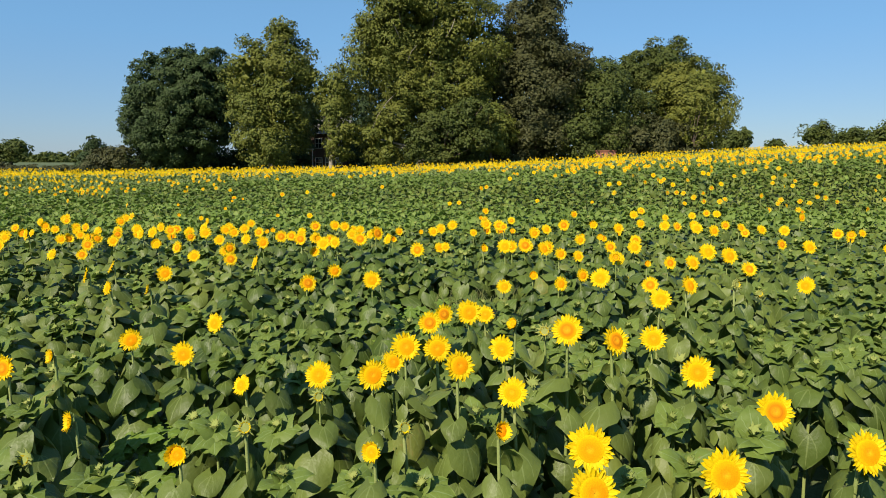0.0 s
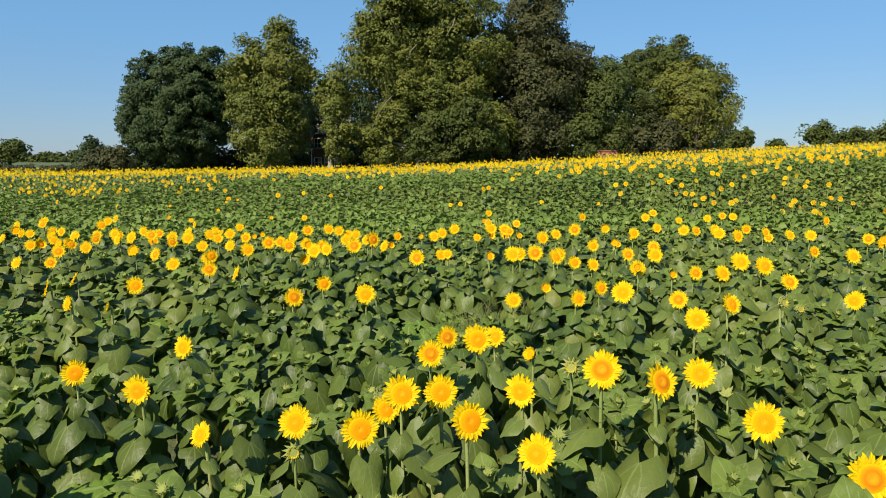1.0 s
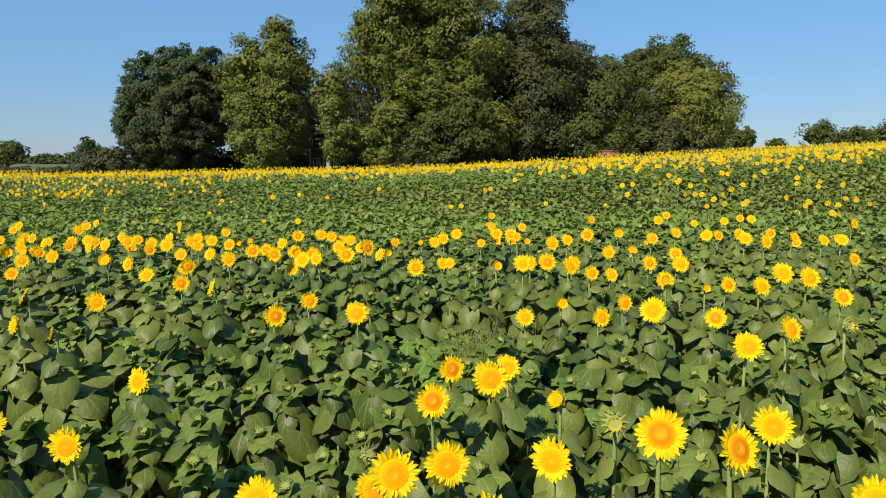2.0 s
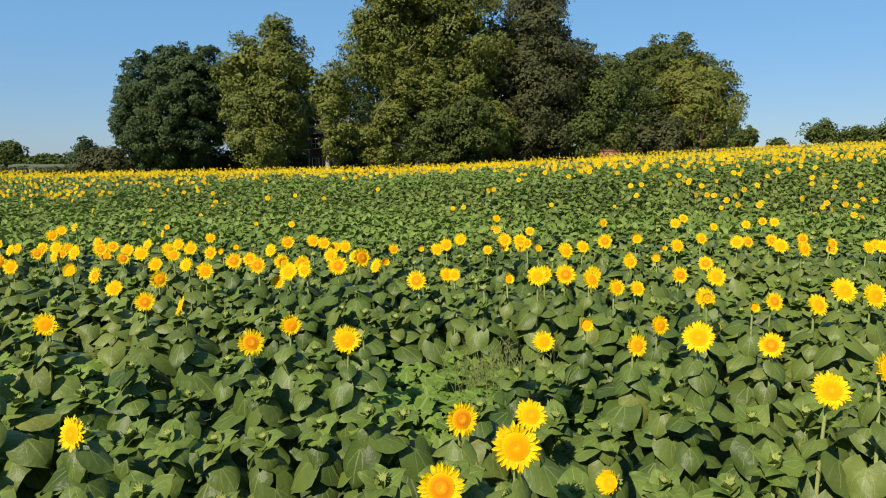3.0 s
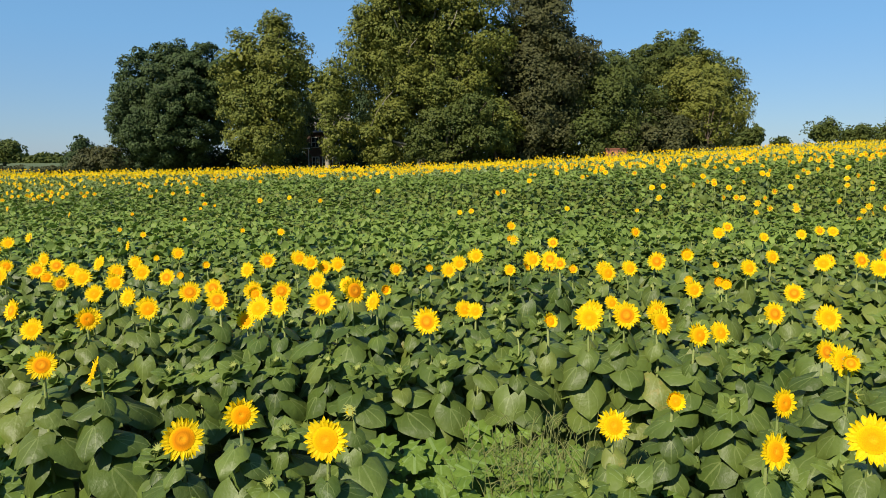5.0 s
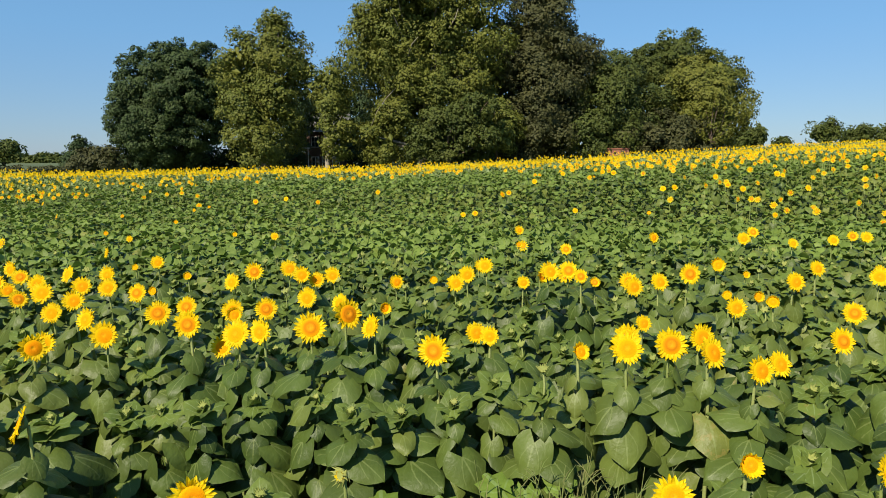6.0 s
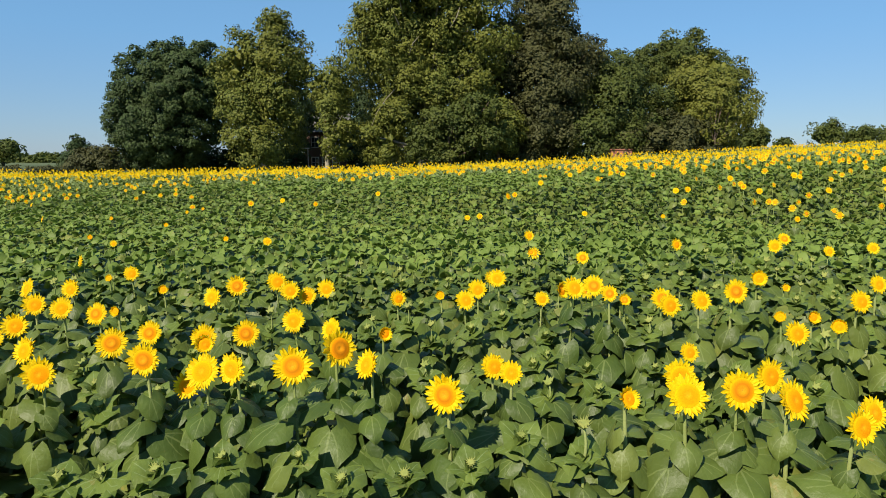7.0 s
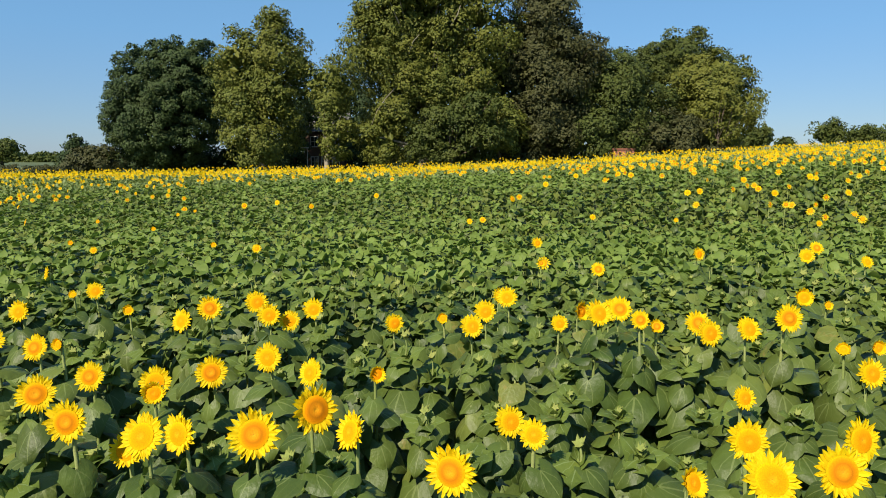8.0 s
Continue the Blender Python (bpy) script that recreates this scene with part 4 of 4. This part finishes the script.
# the wood: a row of old trees about 75 to 95 m off, round a brick house
tree("maple_tree", "dark green round maple with a dense crown", -30.5, 92, [(0.6, 0, 9.0, 7.8, 6.6, 8.3), (-1.4, -1.5, 6.2, 5.4, 5.0, 5.0), (4.3, -1.0, 11.8, 5.0, 4.8, 4.9)], 0.55, CROWN_MAPLE, BARK, 0.27, 62, 0.62, seed=3)
tree("plane_tree", "tall plane tree with yellowing leaves and pale limbs", -15.8, 80, [(0.2, 1.0, 8.0, 4.5, 4.0, 5.6), (-2.2, -0.8, 12.4, 2.7, 3.4, 3.4), (1.7, -0.6, 13.4, 3.2, 3.4, 3.5), (1.6, 0, 16.3, 1.6, 1.8, 2.2), (-1.9, -2.0, 7.6, 2.6, 2.6, 2.2), (1.7, -1.6, 8.8, 2.4, 2.6, 2.3), (-0.5, -1.6, 3.8, 3.2, 3.0, 2.6), (3.9, 0.5, 12.2, 1.3, 1.8, 2.0)], 0.5, CROWN_PLANE, BARK_PALE, 0.27, seed=4)
tree("young_plane_tree", "lower plane tree with drooping yellow-green boughs", -8.7, 78, [(0.5, 0, 9.4, 2.4, 2.6, 3.4), (1.3, -1, 4.8, 1.9, 2.2, 3.4)], 0.28, CROWN_PLANE, BARK_PALE, 0.27, seed=5)
great_plane = tree("great_plane_tree", "huge plane tree with yellow-green leaves and pale limbs", 2.0, 79, [(0, 1.0, 14.0, 7.6, 4.6, 7.0), (-4.9, -1.5, 13.4, 3.6, 4.2, 3.5), (-3.2, -2.5, 17.2, 3.5, 4.0, 3.4), (5.2, -1.5, 15.6, 4.6, 4.4, 4.4), (0.6, -3.0, 13.8, 2.6, 2.6, 2.4), (1.0, -2.0, 19.8, 6.4, 5.0, 4.0), (-2.2, -3.0, 12.2, 2.8, 2.6, 2.5), (-4.7, -2.6, 3.6, 2.0, 2.2, 2.5), (-1.8, -2.6, 9.6, 2.6, 2.4, 2.0), (-3.0, -2.2, 6.6, 2.2, 2.2, 2.2), (0.6, -3.0, 11.0, 2.4, 2.4, 1.9), (1.2, -3.2, 8.8, 2.0, 1.8, 1.7), (4.6, -1.2, 10.2, 4.4, 3.8, 2.6), (4.0, 1.0, 6.4, 5.4, 3.0, 3.6), (-2.0, 3.5, 6.0, 5.0, 1.6, 5.5), (9.4, 3.5, 9.0, 3.6, 1.6, 8.0)], 0.58, CROWN_PLANE, BARK_PALE, 0.27, seed=6)
for pts, r in (([(-2.8, -3.0, 9.4), (-4.0, -4.4, 8.0), (-5.0, -4.2, 6.6), (-5.6, -3.6, 5.2)], 0.045), ([(-1.6, -4.6, 12.4), (-1.2, -5.6, 13.4), (-0.6, -6.0, 14.0)], 0.07), ([(2.6, -5.4, 15.0), (3.2, -6.2, 15.9), (3.5, -6.2, 16.8)], 0.07)):
    v, t, u = tube(pts, np.linspace(r, r * 0.45, len(pts)), 7)
    part("limb", tri_mesh("limb", v, t, [BARK_PALE], u), great_plane)
tree("lime_tree", "dark leafy tree with low hanging boughs before the wood", 4.4, 73, [(0.6, 0, 5.0, 4.2, 3.2, 2.0), (0.2, 0.8, 2.2, 4.6, 2.6, 1.6), (2.8, -0.8, 6.8, 2.4, 2.4, 1.4), (-2.0, -0.6, 3.4, 2.2, 2.0, 1.2), (3.4, -1.4, 3.8, 2.0, 2.0, 1.2), (0.8, -1.6, 6.0, 2.0, 1.8, 1.0)], 0.35, CROWN_MID, BARK, 0.27, seed=7)
tree("ash_tree", "tall grey-green tree with a ragged top", 15.6, 80, [(0, 0, 9.0, 5.7, 5.0, 7.4), (-0.1, 0, 16.4, 3.7, 4.2, 4.8), (-1.0, -1, 4.0, 5.0, 4.0, 3.8), (0.9, 0, 19.0, 2.3, 2.6, 2.4), (-3.4, -0.6, 12.8, 2.8, 3.0, 4.0), (2.7, 0, 11.8, 3.5, 3.6, 4.2), (0.5, -2.6, 12.4, 3.0, 2.8, 3.0)], 0.5, CROWN_GREY, BARK, 0.29, seed=8)
tree("plane_sapling", "slim yellow-green tree at the foot of a taller one", 10.0, 76, [(0, 0, 4.6, 2.6, 2.6, 3.2)], 0.2, CROWN_PLANE, BARK, 0.27, seed=9)
tree("oak_tree", "green broad tree in the wood's edge", 22.8, 81, [(0, 0, 7.2, 5.4, 5.0, 5.0), (0.8, 0, 9.9, 4.0, 4.0, 2.8), (-1.0, -2, 4.0, 5.0, 4.0, 3.4), (5.2, 1, 5.4, 3.4, 3.0, 4.0)], 0.45, CROWN_MID, BARK, 0.27, seed=10)
tree("tall_oak_tree", "dark tree top rising behind its neighbours", 36.8, 95, [(0.6, 0, 14.5, 3.1, 3.6, 3.0), (3.6, 0, 11.8, 3.8, 4.0, 3.2), (-4.8, 0, 11.8, 3.8, 4.0, 2.8), (-2.4, 0, 13.2, 3.0, 3.4, 2.5)], 0.45, CROWN_MID, BARK, 0.30, seed=11)
tree("hickory_tree", "light yellow-green round tree at the end of the wood", 36.0, 85, [(0.9, 0, 7.0, 5.9, 5.4, 4.8), (-2.4, -1, 4.6, 5.0, 4.4, 3.8), (1.8, 0, 5.8, 4.0, 4.0, 4.2), (0.8, 0, 9.8, 4.2, 4.0, 3.0)], 0.35, CROWN_LIME, BARK_PALE, 0.29, seed=12)
tree("hedge_tree", "low dark bushy tree along the field's edge", 29.0, 79, [(0, 0, 2.8, 4.4, 3.0, 3.2), (3.4, 0, 2.2, 3.4, 2.6, 2.6), (-3.6, 0, 2.2, 3.2, 2.6, 2.6)], 0.2, CROWN_GREY, BARK, 0.3, seed=13)
tree("pale_limbed_tree", "slim tree with bare pale limbs before green foliage", 34.9, 77.8, [(0.4, 0.6, 7.0, 2.0, 1.2, 1.2), (-1.7, 0.6, 5.6, 1.5, 1.2, 1.0), (2.4, 0.6, 5.4, 1.5, 1.2, 1.0), (0.2, 0, 3.2, 2.4, 1.0, 1.2)], 0.085, CROWN_LIME, BARK, 0.28, 40, 0.9, seed=14, fill=0.6)
tree("edge_tree", "small dark tree at the wood's end", 57.4, 110, [(0, 0, 3.5, 1.7, 1.6, 2.1), (-2.4, 0, 2.8, 1.7, 1.6, 1.7)], 0.2, CROWN_MID, BARK, 0.4, seed=15)
tree("cedar_tree", "small pointed dark evergreen", -44.0, 95, [(0.4, 0, 1.8, 2.0, 1.8, 1.8), (0.5, 0, 3.4, 1.5, 1.4, 1.7), (0.6, 0, 4.8, 0.8, 0.8, 1.1)], 0.16, CROWN_DARK, BARK, 0.3, 46, 0.7, seed=16)
tree("hedge_bush", "low brown-green bush beside the maple", -38.6, 90, [(0, 0, 2.0, 3.2, 2.2, 2.0), (-2.6, 0, 1.2, 2.2, 1.8, 1.5)], 0.15, CROWN_GREY, BARK, 0.3, seed=17)
tree("understory_bush", "dark undergrowth below the wood", -28.5, 99, [(0, 0, 1.6, 4.6, 2.0, 2.2), (5.5, 0, 3.2, 3.6, 2.0, 4.2), (10.5, 0, 2.0, 3.6, 2.0, 2.6), (-7.5, 1, 1.4, 4.8, 2.0, 1.8)], 0.15, CROWN_DARK, BARK, 0.3, seed=18)
tree("understory_bush", "dark undergrowth below the wood", -3.0, 93, [(0, 0, 3.2, 4.2, 2.0, 4.2), (-3.8, 0, 3.2, 3.0, 1.6, 4.4), (5.0, 0, 2.0, 3.6, 2.0, 2.6)], 0.15, CROWN_DARK, BARK, 0.29, seed=20)
tree("understory_bush", "dark undergrowth below the wood", 12.5, 90, [(0, 0, 1.6, 5.0, 2.0, 2.0), (8.5, 0, 1.8, 4.6, 2.0, 2.2), (-8.0, 0, 1.6, 4.0, 2.0, 2.0)], 0.15, CROWN_DARK, BARK, 0.29, seed=19)
tree("understory_bush", "dark undergrowth beside the brick house", -14.0, 89, [(0, 0, 2.6, 1.7, 1.6, 3.0), (0.4, 0.6, 6.4, 1.6, 1.4, 2.4), (2.6, 0.2, 7.6, 1.7, 1.4, 2.0)], 0.15, CROWN_DARK, BARK, 0.27, seed=24)
tree("background_tree", "dark tree behind the brick house", -15.0, 106, [(0, 0, 8.5, 4.6, 3.0, 7.0), (7.4, 0, 9.2, 4.8, 3.0, 7.6)], 0.4, CROWN_DARK, BARK, 0.32, seed=26)
tree("hedge_bush", "long low hedge along the field's far edge", -60.0, 106, [(-13, 0, 1.2, 3.6, 1.6, 1.5), (-8, 0, 0.9, 3.4, 1.6, 1.2), (-3, 0, 0.8, 3.2, 1.6, 1.1), (2, 0, 0.7, 3.4, 1.6, 0.9), (7, 0, 0.7, 3.4, 1.6, 0.9), (12, 0, 0.9, 3.4, 1.6, 1.2)], 0.12, CROWN_GREY, BARK, 0.27, seed=25)
for n, (x, y, r, h) in enumerate([(-133, 205, 7.5, 10.4), (-121, 210, 6.5, 7.8), (-112, 235, 5, 5.0), (-103, 240, 5, 4.4), (-150, 215, 9, 9.0), (160, 248, 7.0, 12.5), (176, 252, 8.5, 10.5), (189, 250, 8.5, 12.0), (203, 255, 8, 13.5), (151, 262, 5, 6.2)]):
    g = 3.0 if x > 0 else 0.0
    tree("distant_tree", "distant dark green tree beyond the field", x, y, [(0, 0, h * 0.55 + g, r, r * 0.7, h * 0.45), (r * 0.3, 0, h * 0.72 + g, r * 0.5, r * 0.5, h * 0.3)], 0.4, CROWN_MID, BARK, 0.8, 24, 2.2, seed=30 + n, fill=0.8)
far = []
rng2 = random.Random(77)
np.random.seed(77)
for n in range(40):
    x = -300 + 430 * n / 39
    far.append((x + rng2.uniform(-4, 4), 330 + rng2.uniform(-20, 20), 0.6, 10.0, 5.0, rng2.uniform(1.8, 4.2)))
v, t = crown(rng2, far, 1.5, 14, 2.0, 0.9)
tagged(new("far_wood", tri_mesh("far_wood", v, t, [CROWN_MID], smooth=False)), "low distant belt of trees on the horizon", "woods", kind="stuff")


# ---- the brick house behind the wood ----
def box(x0, x1, y0, y1, z0, z1):
    v = np.array([(x, y, z) for x in (x0, x1) for y in (y0, y1) for z in (z0, z1)], float)
    t = np.array([(0, 1, 3), (0, 3, 2), (4, 6, 7), (4, 7, 5), (0, 4, 5), (0, 5, 1), (2, 3, 7), (2, 7, 6), (0, 2, 6), (0, 6, 4), (1, 5, 7), (1, 7, 3)])
    return v, t, np.zeros((8, 2))


def boxes_mesh(name, boxes, material):
    v, t, u = merge([box(*b) for b in boxes])
    return tri_mesh(name, v, t, [material], u, smooth=False)


HX, HY = -10.5, 92.0
HG = float(land(HX, HY))
house = new("house")
house.matrix_basis = Matrix.Translation((HX, HY, HG))
tagged(house, "brown brick house with white windows half hidden by trees", "house")
wall_boxes = [(-2.6, 2.6, 0.0, 0.3, -0.4, 0.9), (-2.6, 2.6, 0.0, 0.3, 2.3, 3.5), (-2.6, 2.6, 0.0, 0.3, 4.9, 5.6), (-2.6, 2.6, 7.7, 8.0, -0.4, 5.6), (-2.6, -2.3, 0.3, 7.7, -0.4, 5.6), (2.3, 2.6, 0.3, 7.7, -0.4, 5.6)]
WINDOW_XS = (-1.35, 0.0, 1.35)
for z0, z1 in ((0.9, 2.3), (3.5, 4.9)):
    last = -2.6
    for wx in WINDOW_XS:
        wall_boxes.append((last, wx - 0.5, 0.0, 0.3, z0, z1))
        last = wx + 0.5
    wall_boxes.append((last, 2.6, 0.0, 0.3, z0, z1))
part("wall", boxes_mesh("wall", wall_boxes, BROWN_BRICK), house)
rv = np.array([(-3.0, -0.4, 5.5), (3.0, -0.4, 5.5), (3.0, 8.4, 5.5), (-3.0, 8.4, 5.5), (-3.0, 4, 8.2), (3.0, 4, 8.2)])
rt = np.array([(0, 1, 5), (0, 5, 4), (2, 3, 4), (2, 4, 5), (0, 4, 3), (1, 2, 5), (0, 2, 1), (0, 3, 2)])
part("roof", tri_mesh("roof", rv, rt, [ROOFING], smooth=False), house)
for z0 in (0.9, 3.5):
    for wx in WINDOW_XS:
        fr = part("window", boxes_mesh("window", [(wx - 0.5, wx - 0.42, -0.03, 0.1, z0, z0 + 1.4), (wx + 0.42, wx + 0.5, -0.03, 0.1, z0, z0 + 1.4), (wx - 0.42, wx + 0.42, -0.03, 0.1, z0, z0 + 0.08), (wx - 0.42, wx + 0.42, -0.03, 0.1, z0 + 1.32, z0 + 1.4), (wx - 0.42, wx + 0.42, -0.02, 0.08, z0 + 0.67, z0 + 0.73), (wx - 0.025, wx + 0.025, -0.02, 0.08, z0 + 0.08, z0 + 1.32)], PAINT), house, label="white sash window")
        part("pane", boxes_mesh("pane", [(wx - 0.41, wx + 0.41, 0.03, 0.05, z0 + 0.07, z0 + 1.33)], GLASS), fr)

PX, PY = -11.6, 84.0
pole = new("porch_post")
pole.matrix_basis = Matrix.Translation((PX, PY, float(land(PX, PY))))
tagged(pole, "thin grey metal post with a small flat hood", "post")
v, t, u = tube([(0, 0, -0.2), (0, 0, 1.5), (0, 0, 3.3)], (0.05, 0.05, 0.045), 8)
part("post", tri_mesh("post", v, t, [METAL], u), pole)
part("hood", boxes_mesh("hood", [(-0.75, 0.15, -0.25, 0.25, 3.25, 3.37)], METAL), pole)

BX, BY = 23.6, 76.0
shed = new("shed")
shed.matrix_basis = Matrix.Translation((BX, BY, float(land(BX, BY))))
tagged(shed, "low red brick pump house at the wood's edge", "shed")
part("wall", boxes_mesh("wall", [(-1.15, 1.15, 0, 1.6, -0.3, 1.75)], BRICK), shed)
part("cap", boxes_mesh("cap", [(-1.25, 1.25, -0.1, 1.7, 1.75, 1.87)], BRICK), shed)
